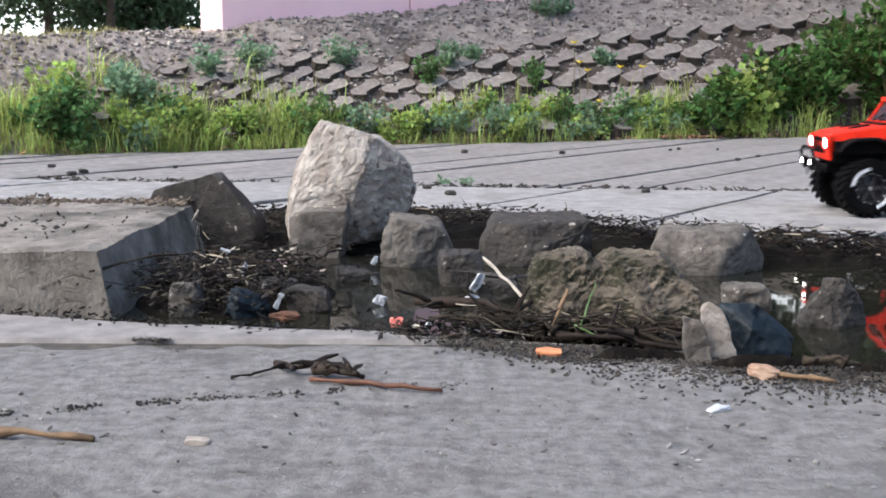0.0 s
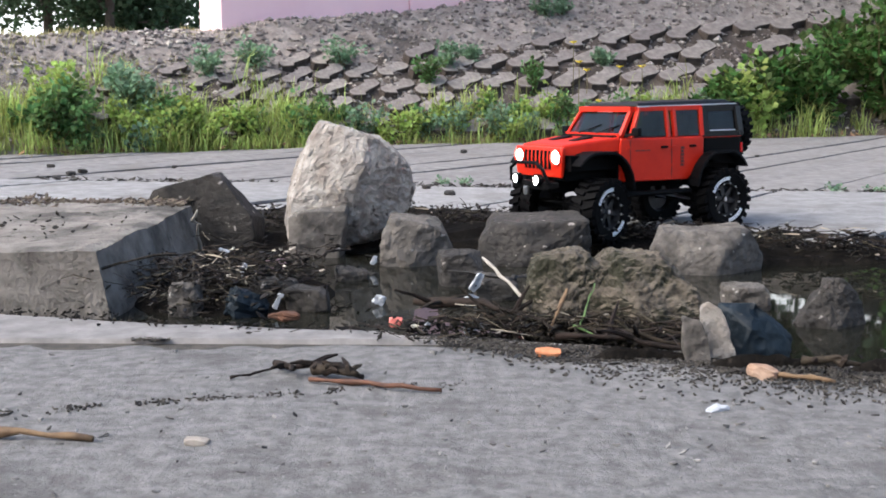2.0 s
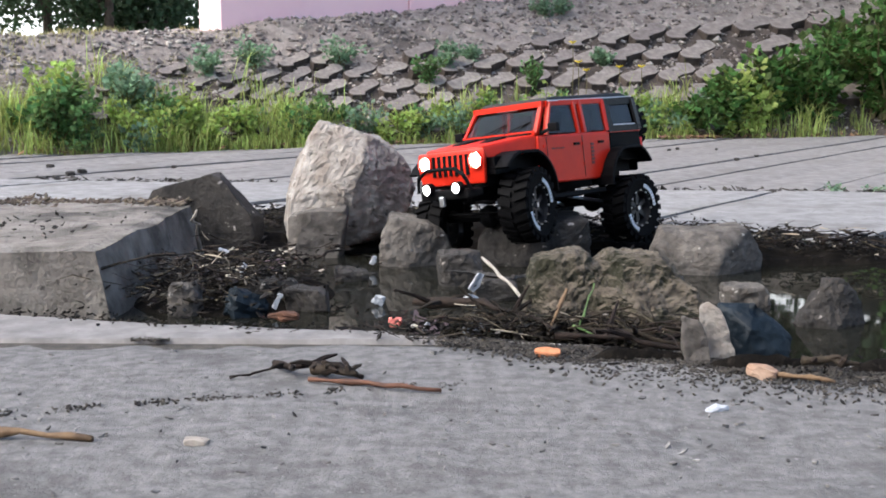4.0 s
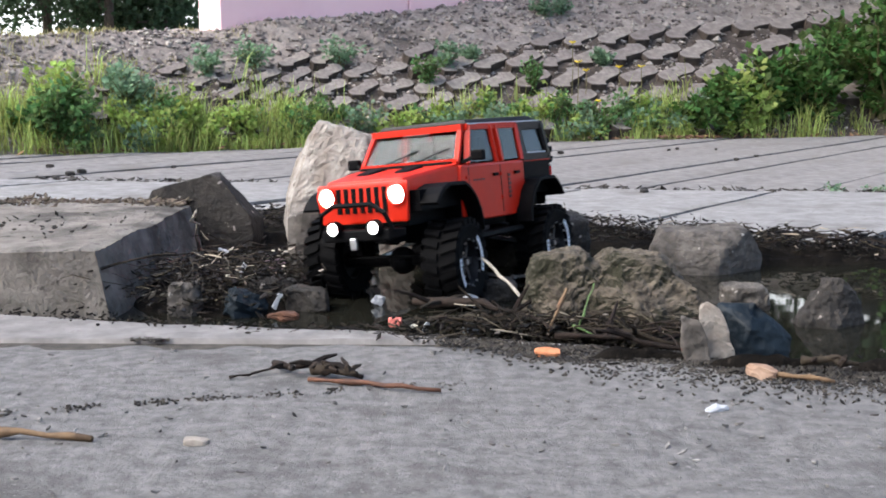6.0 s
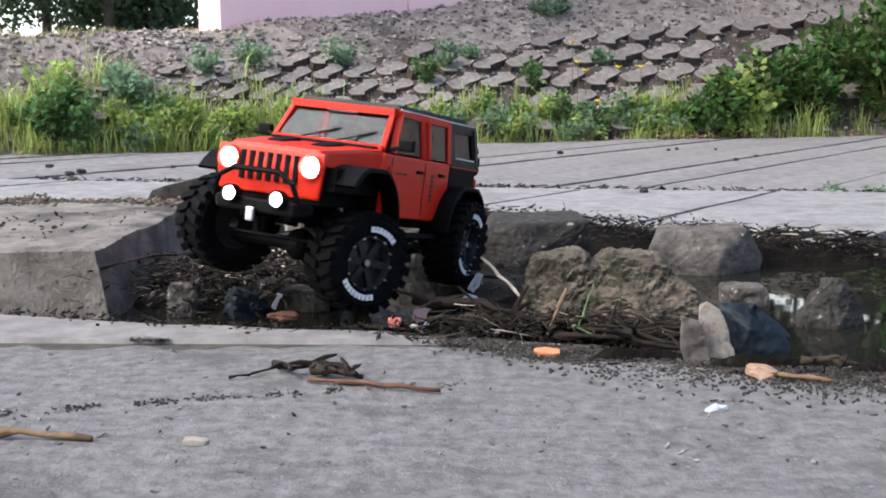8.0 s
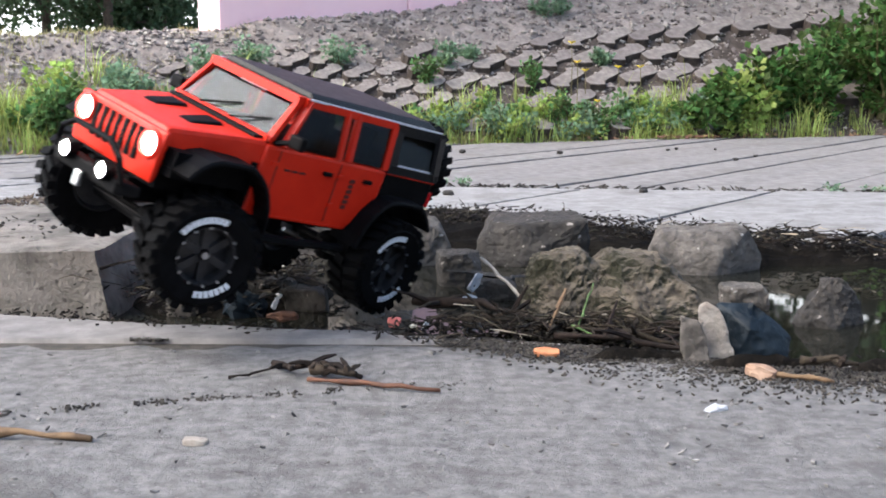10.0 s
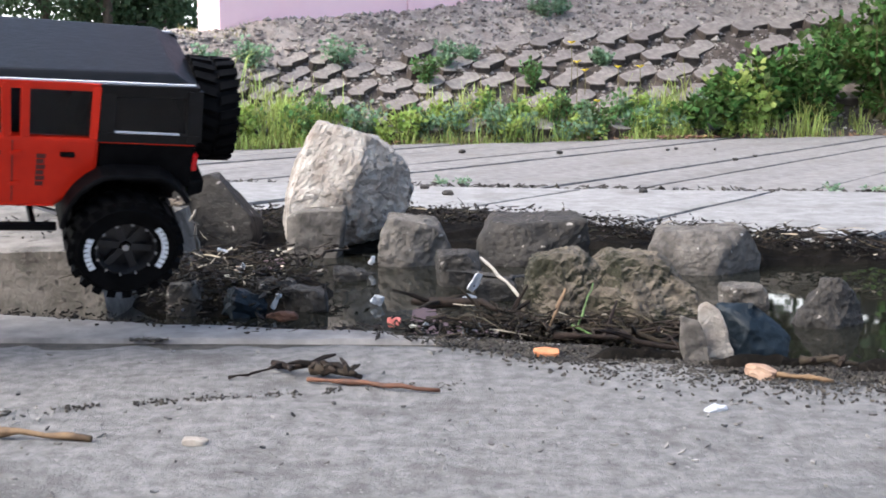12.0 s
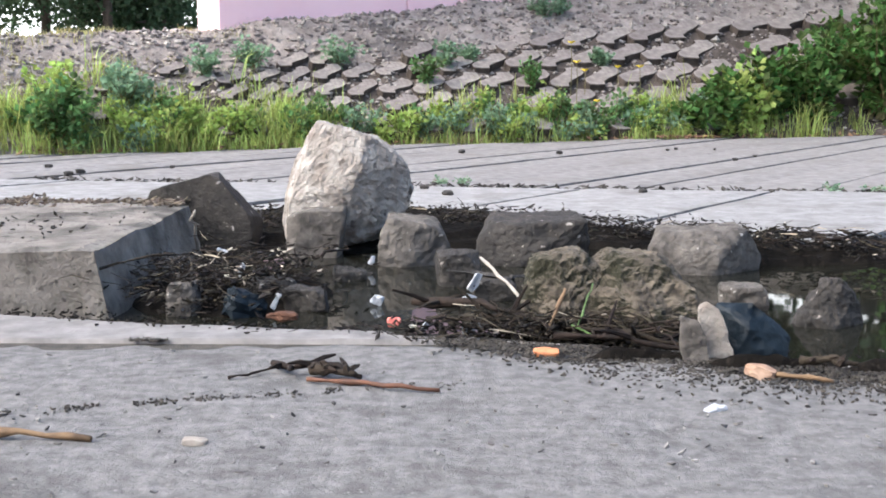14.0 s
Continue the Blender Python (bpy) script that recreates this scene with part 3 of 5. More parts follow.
# ---- paving blocks on the slope ----
def slope_paving():
    top = holder("slope_paving", "interlocking wavy concrete paving blocks with earth-filled gaps on the slope", "paving", kind="structure")
    steps = [k / 6 - 0.5 for k in range(7)]
    meshes = []
    for k in range(4):
        rnd = random.Random(k + 7)
        bm = bmesh.new()
        rim = [(q, 0.17 * math.sin(math.tau * q) + side * (0.31 + 0.1 * math.cos(math.tau * q)))
               for side, run in ((1, steps), (-1, steps[::-1])) for q in run]
        pts = [(t * 0.235 + q * 0.19 + rnd.uniform(-0.006, 0.006), q * 0.255 + rnd.uniform(-0.006, 0.006)) for q, t in rim]
        lo = [bm.verts.new((x, y, -0.05)) for x, y in pts]
        mid = [bm.verts.new((x, y, 0.012)) for x, y in pts]
        hi = [bm.verts.new((x * 0.96, y * 0.96, 0.016)) for x, y in pts]
        # side walls get the dark earth colour, shade of the risers painted in
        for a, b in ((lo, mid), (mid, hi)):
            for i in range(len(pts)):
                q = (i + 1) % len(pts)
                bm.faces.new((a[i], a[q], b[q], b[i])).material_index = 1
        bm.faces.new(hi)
        meshes.append(mesh_of(bm, "paving_block", [PAVER, GAP_EARTH_SHADE]))
    rnd = random.Random(4)
    tilt = math.atan(0.5)
    for r in range(0, 12):
        for c in range(-24, 16):
            x = 4.11 * (math.exp(0.0423 * (c + 0.81 * r)) - 1)
            if x < -1.5 or x > 3.4:
                continue
            size = 0.74 + 0.18 * x
            up = 0.16 + r * 0.255 * size
            if up > 1.02 + 0.24 * x + rnd.uniform(-0.12, 0.03) or rnd.random() < 0.03:
                continue
            if x > 1.5 and up < 0.4:
                continue
            if x < -0.95 and rnd.random() < 0.45:
                continue
            y = foot(x) + up
            yaw = math.degrees(math.atan(0.45 - 0.1 * x))
            ob = new("paving_block", meshes[rnd.randrange(4)])
            ob.parent = top
            ob.matrix_basis = (pose(x, y, 0.5 * up + 0.004 + rnd.uniform(-0.005, 0.007), 0, 0, yaw) @ pose(0, 0, 0, math.degrees(tilt), 0, 0)
                               @ pose(0, 0, 0, rnd.uniform(-3, 2), rnd.uniform(-3, 3), rnd.uniform(-4, 4)) @ Matrix.Scale(size, 4))


slope_paving()


def clods():
    """Loose stones and lumps of earth on the bank and far apron."""
    rnd = random.Random(9)
    verts, faces = [], []
    for _ in range(9500):
        x = rnd.uniform(-2.6, 3.6)
        y = foot(x) + rnd.uniform(0.1, max(0.3, crest(x) - foot(x) + 0.1))
        s = rnd.uniform(0.005, 0.019) * (1.7 if rnd.random() < 0.06 else 1)
        o = Vector((x, y, land(x, y) + s * 0.25))
        k = len(verts)
        for d in ((1, 0, 0), (-1, 0, 0), (0, 1, 0), (0, -1, 0), (0, 0, 0.8), (0, 0, -1)):
            verts.append(o + Vector(d) * s * rnd.uniform(0.6, 1.2) + Vector((rnd.uniform(-1, 1), rnd.uniform(-1, 1), 0)) * s * 0.3)
        faces += [(k + a, k + b, k + c) for a, b, c in ((0, 2, 4), (2, 1, 4), (1, 3, 4), (3, 0, 4), (2, 0, 5), (1, 2, 5), (3, 1, 5), (0, 3, 5))]
    me = bpy.data.meshes.new("clods")
    me.from_pydata(verts, [], faces)
    me.materials.append(surf("earth_clod", (0.12, 0.1, 0.088), (0.33, 0.295, 0.27), 40, 0.95, 0.5, vary=0.55, island=True))
    tagged(new("earth_clods", me), "loose lumps of dry earth and stones on the bank", "earth clods", kind="stuff")


clods()


# ---- plants ----
def scraps(name, label, spots, material, seed, size=(0.006, 0.022), curl=0.5):
    """Dead leaves and chips lying about, each a curled flake with thickness."""
    rnd = random.Random(seed)
    verts, faces = [], []
    for x, y, z in spots:
        s = rnd.uniform(*size)
        m = Matrix.Translation((x, y, z)) @ Euler((rnd.gauss(0, 0.32), rnd.gauss(0, 0.32), rnd.uniform(0, 6.3))).to_matrix().to_4x4()
        k = len(verts)
        w = s * rnd.uniform(0.25, 0.6)
        c = s * curl * rnd.uniform(0, 0.5)
        for u, v, h in ((-s, 0, c), (0, -w, 0), (s, 0, c), (0, w, 0)):
            verts.append(m @ Vector((u, v, h)))
        for u, v, h in ((-s, 0, c), (0, -w, 0), (s, 0, c), (0, w, 0)):
            verts.append(m @ Vector((u * 0.9, v * 0.9, h - 0.0016)))
        faces += [(k, k + 1, k + 2), (k, k + 2, k + 3), (k + 4, k + 6, k + 5), (k + 4, k + 7, k + 6)]
        faces += [(k + i, k + 4 + i, k + 4 + (i + 1) % 4, k + (i + 1) % 4) for i in range(4)]
    me = bpy.data.meshes.new(name)
    me.from_pydata(verts, [], faces)
    me.materials.append(material)
    return tagged(new(name, me), label, "debris", kind="stuff")


def blades(name, label, spots, material, seed, tall=(0.06, 0.16), width=0.004, lean=0.5):
    """Grass: bent tapering blades standing at the given spots."""
    rnd = random.Random(seed)
    verts, faces = [], []
    for x, y in spots:
        h = rnd.uniform(*tall) * (0.75 + 0.9 * noise.noise(Vector((x * 3.3, y * 3.3, seed))))
        a = rnd.uniform(0, math.tau)
        d = Vector((math.cos(a), math.sin(a), 0))
        side = Vector((-d.y, d.x, 0)) * width * rnd.uniform(0.6, 1.3)
        b = rnd.uniform(0.1, lean)
        o = Vector((x, y, land(x, y) - 0.005))
        k = len(verts)
        m = o + d * h * b * 0.35 + Vector((0, 0, h * 0.6))
        e = o + d * h * b * 1.1 + Vector((0, 0, h * (1.0 - 0.3 * b)))
        verts += [o - side, o + side, m - side * 0.7, m + side * 0.7, e]
        faces += [(k, k + 1, k + 3, k + 2), (k + 2, k + 3, k + 4)]
    me = bpy.data.meshes.new(name)
    me.from_pydata(verts, [], faces)
    me.materials.append(material)
    return tagged(new(name, me), label, "grass", kind="stuff")


def verge():
    rnd = random.Random(3)
    green, fresh, dry, low = [], [], [], []
    for _ in range(950):
        x = rnd.uniform(-2.6, 3.4)
        y = foot(x) + abs(rnd.gauss(0.06, 0.15))
        kind = noise.noise(Vector((x * 1.7, 0.3, 0))) + rnd.gauss(0, 0.25)
        if kind < -0.38 or (x > 1.35 and rnd.random() < 0.75):
            continue
        wide = rnd.uniform(0.02, 0.06)
        for _ in range(rnd.randrange(10, 50)):
            p = (x + rnd.gauss(0, wide), max(foot(x) - 0.03, y + rnd.gauss(0, wide)))
            (dry if rnd.random() < 0.2 + (0.5 if kind < -0.15 else 0) else (green if kind < 0.15 else fresh)).append(p)
    blades("grass", "fresh green grass along the foot of the bank", green, GREEN_GRASS, 5, (0.05, 0.17), 0.003, 0.9)
    blades("tall_grass", "taller yellow-green grass tufts at the foot of the bank", fresh, GREEN_GRASS, 15, (0.08, 0.23), 0.003, 0.8)
    blades("dry_grass", "straw-coloured dead grass at the foot of the bank", dry, STRAW_GRASS, 6, (0.03, 0.1), 0.002, 1.3)
    for _ in range(3600):
        x = rnd.uniform(-3.4, -1.0)
        if noise.noise(Vector((x * 3, 7, 0))) < -0.25:
            continue
        low.append((x, crest(x) + rnd.uniform(-0.12, 0.45)))
    for _ in range(5200):
        x = rnd.uniform(-2.7, -1.2)
        low.append((x, foot(x) + rnd.uniform(0.2, 0.8)))
    blades("crest_grass", "thin dry yellowish grass on the embankment crest", low, leafy("yellowish_grass", (0.24, 0.23, 0.09), (0.42, 0.38, 0.2)), 8, (0.015, 0.06), 0.002, 1.3)
    leaves = [(x, foot(x) + rnd.gauss(0.0, 0.03)) for x in [rnd.gauss(1.28, 0.1) for _ in range(160)] + [rnd.uniform(-2, 2.4) for _ in range(160)]]
    scraps("dead_leaves", "reddish-brown dead leaves along the foot of the bank", [(x, y, land(x, y) + 0.035 if y < foot(x) else land(x, y) + 0.02) for x, y in leaves],
           surf("dead_leaf", (0.12, 0.055, 0.03), (0.3, 0.17, 0.1), 40, 0.8, 0, vary=0.4, island=True), 31, (0.01, 0.024), 0.7)


verge()


def leaf_quad(verts, faces, o, d, size, rnd, wide=0.5):
    """One folded leaf of four corners from o along d."""
    side = d.cross(Vector((rnd.uniform(-1, 1), rnd.uniform(-1, 1), rnd.uniform(0.2, 1)))).normalized() * size * wide
    up = d.cross(side).normalized() * size * 0.12
    k = len(verts)
    verts += [o, o + d * size * 0.5 + side + up, o + d * size, o + d * size * 0.5 - side + up]
    faces += [(k, k + 1, k + 2), (k, k + 2, k + 3)]


def plant(name, label, x, y, wide, tall, leaves, size, material, seed, stems=9, group="", base=None, category="plant"):
    """A leafy weed or shrub: forked stems carrying single folded leaves, uneven in outline."""
    rnd = random.Random(seed)
    z0 = land(x, y) if base is None else base
    top = holder(name, label, category, pose(x, y, z0), group)
    verts, faces = [], []
    ways = []
    for i in range(stems):
        a = rnd.uniform(0, math.tau)
        out = wide * 0.5 * rnd.uniform(0.15, 1.0)
        h = tall * rnd.uniform(0.5, 1.0) * (1.0 - 0.35 * (out / (wide * 0.5)) ** 2)
        tip = Vector((math.cos(a) * out, math.sin(a) * out * 0.8, h))
        mid = Vector((tip.x * 0.45, tip.y * 0.45, h * 0.6)) + Vector((rnd.gauss(0, 1), rnd.gauss(0, 1), 0)) * wide * 0.05
        foot_at = Vector((rnd.gauss(0, 0.05), rnd.gauss(0, 0.05), 0)) * wide
        part("stem", tube([foot_at, mid, tip], [0.0035 * tall / 0.3, 0.0025 * tall / 0.3, 0.001], 5), STEM, top)
        ways.append((foot_at, mid, tip))
    for _ in range(leaves):
        f, m, t = ways[rnd.randrange(stems)]
        u = rnd.random() ** 0.7
        o = f.lerp(m, u * 2) if u < 0.5 else m.lerp(t, u * 2 - 1)
        d = Vector((rnd.gauss(0, 1), rnd.gauss(0, 1), rnd.gauss(0.25, 0.6))).normalized()
        o = o + d * rnd.uniform(0, 0.11) * wide
        o.z = max(0.004, o.z)
        leaf_quad(verts, faces, o, d, size * rnd.uniform(0.6, 1.35), rnd, 0.42)
    me = bpy.data.meshes.new("foliage")
    me.from_pydata(verts, [], faces)
    me.materials.append(material)
    fo = new("foliage", me)
    fo.parent = top
    return top


def planting():
    g = "weeds on the bank"
    plant("bush", "round leafy green bush at the foot of the bank", -1.56, 4.60, 0.36, 0.28, 1300, 0.03, GREEN_LEAF, 1, 26, g, category="bush")
    plant("bush", "pale yellow-green young bush", -1.60, 4.72, 0.34, 0.30, 600, 0.03, GREEN_LIGHT, 2, 16, g, category="bush")
    plant("bush", "greyish-green leafy bush on the bank", -1.38, 4.95, 0.30, 0.24, 500, 0.03, GREEN_GREY, 3, 16, g, category="bush")
    for i, (x, up, w, h, m) in enumerate(((-1.12, 0.62, 0.24, 0.16, GREEN_GREY), (-0.93, 0.72, 0.24, 0.16, GREEN_GREY), (-0.53, 0.78, 0.34, 0.17, GREEN_GREY),
                                         (-0.08, 0.55, 0.2, 0.2, GREEN_LEAF), (0.02, 0.72, 0.2, 0.16, GREEN_GREY), (0.15, 0.8, 0.16, 0.1, GREEN_GREY), (0.47, 0.5, 0.14, 0.24, GREEN_LEAF),
                                         (0.62, 1.35, 0.22, 0.14, GREEN_GREY), (0.72, 1.4, 0.16, 0.13, GREEN_GREY), (0.9, 0.75, 0.16, 0.12, GREEN_GREY))):
        plant("weed", "low grey-green weed growing between the blocks", x, foot(x) + up, w, h, 320, 0.024, m, 20 + i, 9, g)
    # tall shrub that spills over the paving
    for i, (x, up, w, h, n) in enumerate(((2.05, 0.2, 0.6, 0.44, 1300), (2.45, 0.2, 0.75, 0.78, 1900), (2.8, 0.35, 0.9, 1.15, 2200), (1.75, 0.2, 0.5, 0.40, 1000), (2.35, 0.6, 0.5, 0.42, 800), (1.5, 0.12, 0.35, 0.30, 600), (2.95, 0.75, 0.7, 0.8, 1300), (1.32, 0.1, 0.3, 0.2, 400))):
        plant("shrub", "dense dark green shrub with broad leaves", x, foot(x) + up, w, h, n, 0.05, GREEN_DARK, 40 + i, 22, "shrubs at the bank's foot", category="shrub")
    # sunlit side of the shrub, put into the colour with paler leaves
    plant("shrub", "pale-leaved shoots of the shrub, sunlit tone painted into the leaf colour", 1.62, foot(1.62) + 0.1, 0.5, 0.42, 500, 0.045, GREEN_LIGHT, 52, 14, "shrubs at the bank's foot", category="shrub")
    rnd = random.Random(17)
    for i in range(95):
        x = rnd.uniform(-1.5, 1.75)
        m = rnd.choice((GREEN_LIGHT, GREEN_LIGHT, GREEN_LEAF, GREEN_GREY))
        plant("weed", "small leafy weed in the grass verge", x, foot(x) + rnd.uniform(0.02, 0.22), rnd.uniform(0.12, 0.26), rnd.uniform(0.10, 0.22), 170, 0.024, m, 70 + i, 8, g)
    for x, up, h in ((0.7, 0.3, 0.30), (0.76, 0.42, 0.2), (0.8, 0.18, 0.16), (0.95, 0.45, 0.22), (0.68, 0.4, 0.36), (1.05, 0.3, 0.3)):
        y = foot(x) + up
        top = holder("dandelion", "yellow dandelion flower on a thin stem", "flower", pose(x, y, land(x, y)), "dandelions")
        part("stem", tube([(0, 0, 0), (0.004, 0, h * 0.5), (0, 0, h - 0.05)], [0.0025, 0.002, 0.002], 5), STEM, top)
        bm = bmesh.new()
        for k in range(16):
            a = k * math.tau / 16
            q = [bm.verts.new(p) for p in ((0, 0, h - 0.052), (math.cos(a - 0.15) * 0.02, math.sin(a - 0.15) * 0.02, h - 0.042 + 0.006 * (k % 2)), (math.cos(a + 0.15) * 0.02, math.sin(a + 0.15) * 0.02, h - 0.042))]
            bm.faces.new(q)
        part("petals", bm, YELLOW, top, "bright yellow petals")


planting()


def tree(x, y, tall, wide, seed, low):
    rnd = random.Random(seed)
    z0 = land(x, y)
    top = holder("tree", "leafy tree beyond the embankment against bright sky", "tree", pose(x, y, z0), "trees beyond the bank")
    bm = tube([(0, 0, -0.1), (0.05, 0, tall * 0.3), (-0.05, 0.05, tall * 0.65), (0, 0, tall)], [0.09, 0.07, 0.045, 0.015], 8)
    tips = []
    for i in range(16):
        a, h = rnd.uniform(0, math.tau), rnd.uniform(0.18, 0.9) * tall
        r = wide * 0.5 * rnd.uniform(0.5, 1.0)
        tip = Vector((math.cos(a) * r, math.sin(a) * r, h + rnd.uniform(-0.3, 0.6)))
        tube([(0, 0, h * 0.85), tip * 0.5 + Vector((0, 0, h * 0.48)), tip], [0.05, 0.03, 0.01], 5, bm)
        tips.append((Vector((0, 0, h * 0.85)), tip))
    part("trunk", bm, TRUNK, top, "brown bark trunk and limbs")
    verts, faces = [], []
    for _ in range(420):
        a, b = tips[rnd.randrange(16)]
        c = a.lerp(b, rnd.uniform(0.35, 1.1)) + Vector((rnd.gauss(0, 1), rnd.gauss(0, 1), rnd.gauss(0, 1))) * 0.35
        if c.z < low:
            c.z = low + rnd.uniform(0, 0.3)
        for _ in range(16):
            d = Vector((rnd.gauss(0, 1), rnd.gauss(0, 1), rnd.gauss(-0.2, 0.7))).normalized()
            leaf_quad(verts, faces, c + d * rnd.uniform(0.0, 0.28), d, rnd.uniform(0.06, 0.12), rnd, 0.5)
    me = bpy.data.meshes.new("crown")
    me.from_pydata(verts, [], faces)
    me.materials.append(TREE_LEAF)
    o = new("crown", me)
    o.parent = top


for i, (x, y, t, w) in enumerate(((-7.2, 17.5, 4.5, 3.0), (-5.4, 18.5, 5.0, 3.0), (-4.9, 20.0, 4.6, 2.4), (-6.5, 18.8, 4.6, 3.0), (-5.9, 20.5, 5.0, 3.2), (-9.0, 21, 6, 4), (-6.4, 24, 6, 4))):
    tree(x, y, t, w, 300 + i, 0.35)

# unseen trees above the view, added to keep the puddle's reflection dark green
for i, (x, y) in enumerate(((3.1, 8.5), (4.1, 8.9), (2.1, 9.6), (2.8, 9.9), (1.5, 10.2), (2.45, 9.2), (1.9, 10.4), (3.3, 9.4))):
    tree(x, y, 2.6, 1.6, 330 + i, 0.45)


# ---- the radio-controlled truck ----
def wheel_part(name, parent, m):
    w = new(name)
    w.empty_display_size = 0.02
    w.parent = parent
    w.matrix_basis = m
    R = 0.056
    bm = lathe([(0.030, -0.021), (0.047, -0.0235), (0.0515, -0.020), (0.0525, 0.0), (0.0515, 0.020), (0.047, 0.0235), (0.030, 0.021), (0.0285, 0.0)], 40)
    part("tyre", bm, RUBBER, w, "knobbly black rubber off-road tyre")
    for side in (-1, 1):
        lug = bmesh.new()
        for v in bmesh.ops.create_cube(lug, size=1.0)["verts"]:
            v.co = Vector((0.0525 + v.co.x * 0.008, side * 0.0125 + v.co.y * 0.021, v.co.z * 0.0088 + side * v.co.y * 0.006))
        me = mesh_of(lug, "tread_block", RUBBER)
        for i in range(22):
            o = new("tread_block", me)
            o.parent = w
            o.matrix_basis = Matrix.Rotation(-(i * math.tau / 22 + side * 0.07), 4, "Y")
    bm = lathe([(0.0285, -0.019), (0.031, -0.019), (0.031, 0.0195), (0.0285, 0.0195), (0.026, 0.006), (0.006, 0.010), (0.006, -0.012), (0.026, -0.012)], 32)
    for i in range(6):
        a = i * math.tau / 6
        t = bmesh.ops.create_cube(bm, size=1.0)["verts"]
        for v in t:
            v.co = Matrix.Rotation(-a, 4, "Y") @ Vector((0.0165 + v.co.x * 0.022, 0.010 + v.co.y * 0.006, v.co.z * 0.0075))
    part("rim", bm, RIM, w, "black beadlock rim")
    bm = bmesh.new()
    for i in range(12):
        a = i * math.tau / 12
        bmesh.ops.create_cone(bm, cap_ends=True, segments=6, radius1=0.0014, radius2=0.0012, depth=0.003,
                              matrix=Matrix.Rotation(-a, 4, "Y") @ Matrix.Translation((0.0292, 0.0205, 0)) @ Matrix.Rotation(radians(90), 4, "X"))
    part("bolt_ring", bm, STEEL, w, "ring of bright steel bolts")
    bm = bmesh.new()
    bmesh.ops.create_cone(bm, cap_ends=True, segments=6, radius1=0.004, radius2=0.0035, depth=0.006, matrix=Matrix.Translation((0, 0.014, 0)) @ Matrix.Rotation(radians(90), 4, "X"))
    part("hub_nut", bm, STEEL, w, "bright steel hub nut")
    mark = mesh_of(box(0.0345, 0.0408, 0.0212, 0.0230, -0.0021, 0.0021), "sidewall_mark", LETTER)
    for run, count in ((0.25, 9), (3.5, 7)):
        for i in range(count):
            o = new("sidewall_mark", mark)
            o.parent = w
            o.matrix_basis = Matrix.Rotation(-(run + i * 0.145), 4, "Y")
    return w


def arch(y0, y1, x, z, rad, thick, a0, a1, flat=0.0):
    """A fender flare: a thick strip bent over a wheel."""
    bm = bmesh.new()
    rows = []
    k = 12
    for i in range(k + 1):
        a = radians(a0 + (a1 - a0) * i / k)
        ring = []
        for r, y in ((rad, y0), (rad + thick, y0), (rad + thick, y1 * 0.97 + y0 * 0.03), (rad + thick * 0.6, y1), (rad, y1)):
            c, s = math.cos(a), math.sin(a)
            px, pz = r * c, r * s
            pz = min(pz, rad * (1 - flat) + (r - rad))
            ring.append(bm.verts.new((x + px, y, z + pz)))
        rows.append(ring)
    for r, s in zip(rows, rows[1:]):
        for i in range(5):
            bm.faces.new((r[i], r[(i + 1) % 5], s[(i + 1) % 5], s[i]))
    bm.faces.new(rows[0])
    bm.faces.new(rows[-1][::-1])
    bmesh.ops.recalc_face_normals(bm, faces=bm.faces[:])
    return bm


def bar(a, b, r, bm=None, sides=6):
    return tube([a, b], [r, r], sides, bm)


def beam(a, b, w, t, bm=None):
    """A flat bar between two points."""
    bm = bm or bmesh.new()
    a, b = Vector(a), Vector(b)
    d = (b - a)
    made = bmesh.ops.create_cube(bm, size=1.0)["verts"]
    m = Matrix.Translation((a + b) / 2) @ d.to_track_quat("X", "Z").to_matrix().to_4x4()
    for v in made:
        v.co = m @ Vector((v.co.x * d.length, v.co.y * w, v.co.z * t))
    return bm


def pane(points, t=0.0012):
    """A thin glass sheet through four corners."""
    p = [Vector(q) for q in points]
    n = (p[1] - p[0]).cross(p[3] - p[0]).normalized() * t
    bm = bmesh.new()
    lo, hi = [bm.verts.new(q) for q in p], [bm.verts.new(q + n) for q in p]
    bm.faces.new(lo[::-1])
    bm.faces.new(hi)
    for i in range(4):
        k = (i + 1) % 4
        bm.faces.new((lo[i], lo[k], hi[k], hi[i]))
    return bm


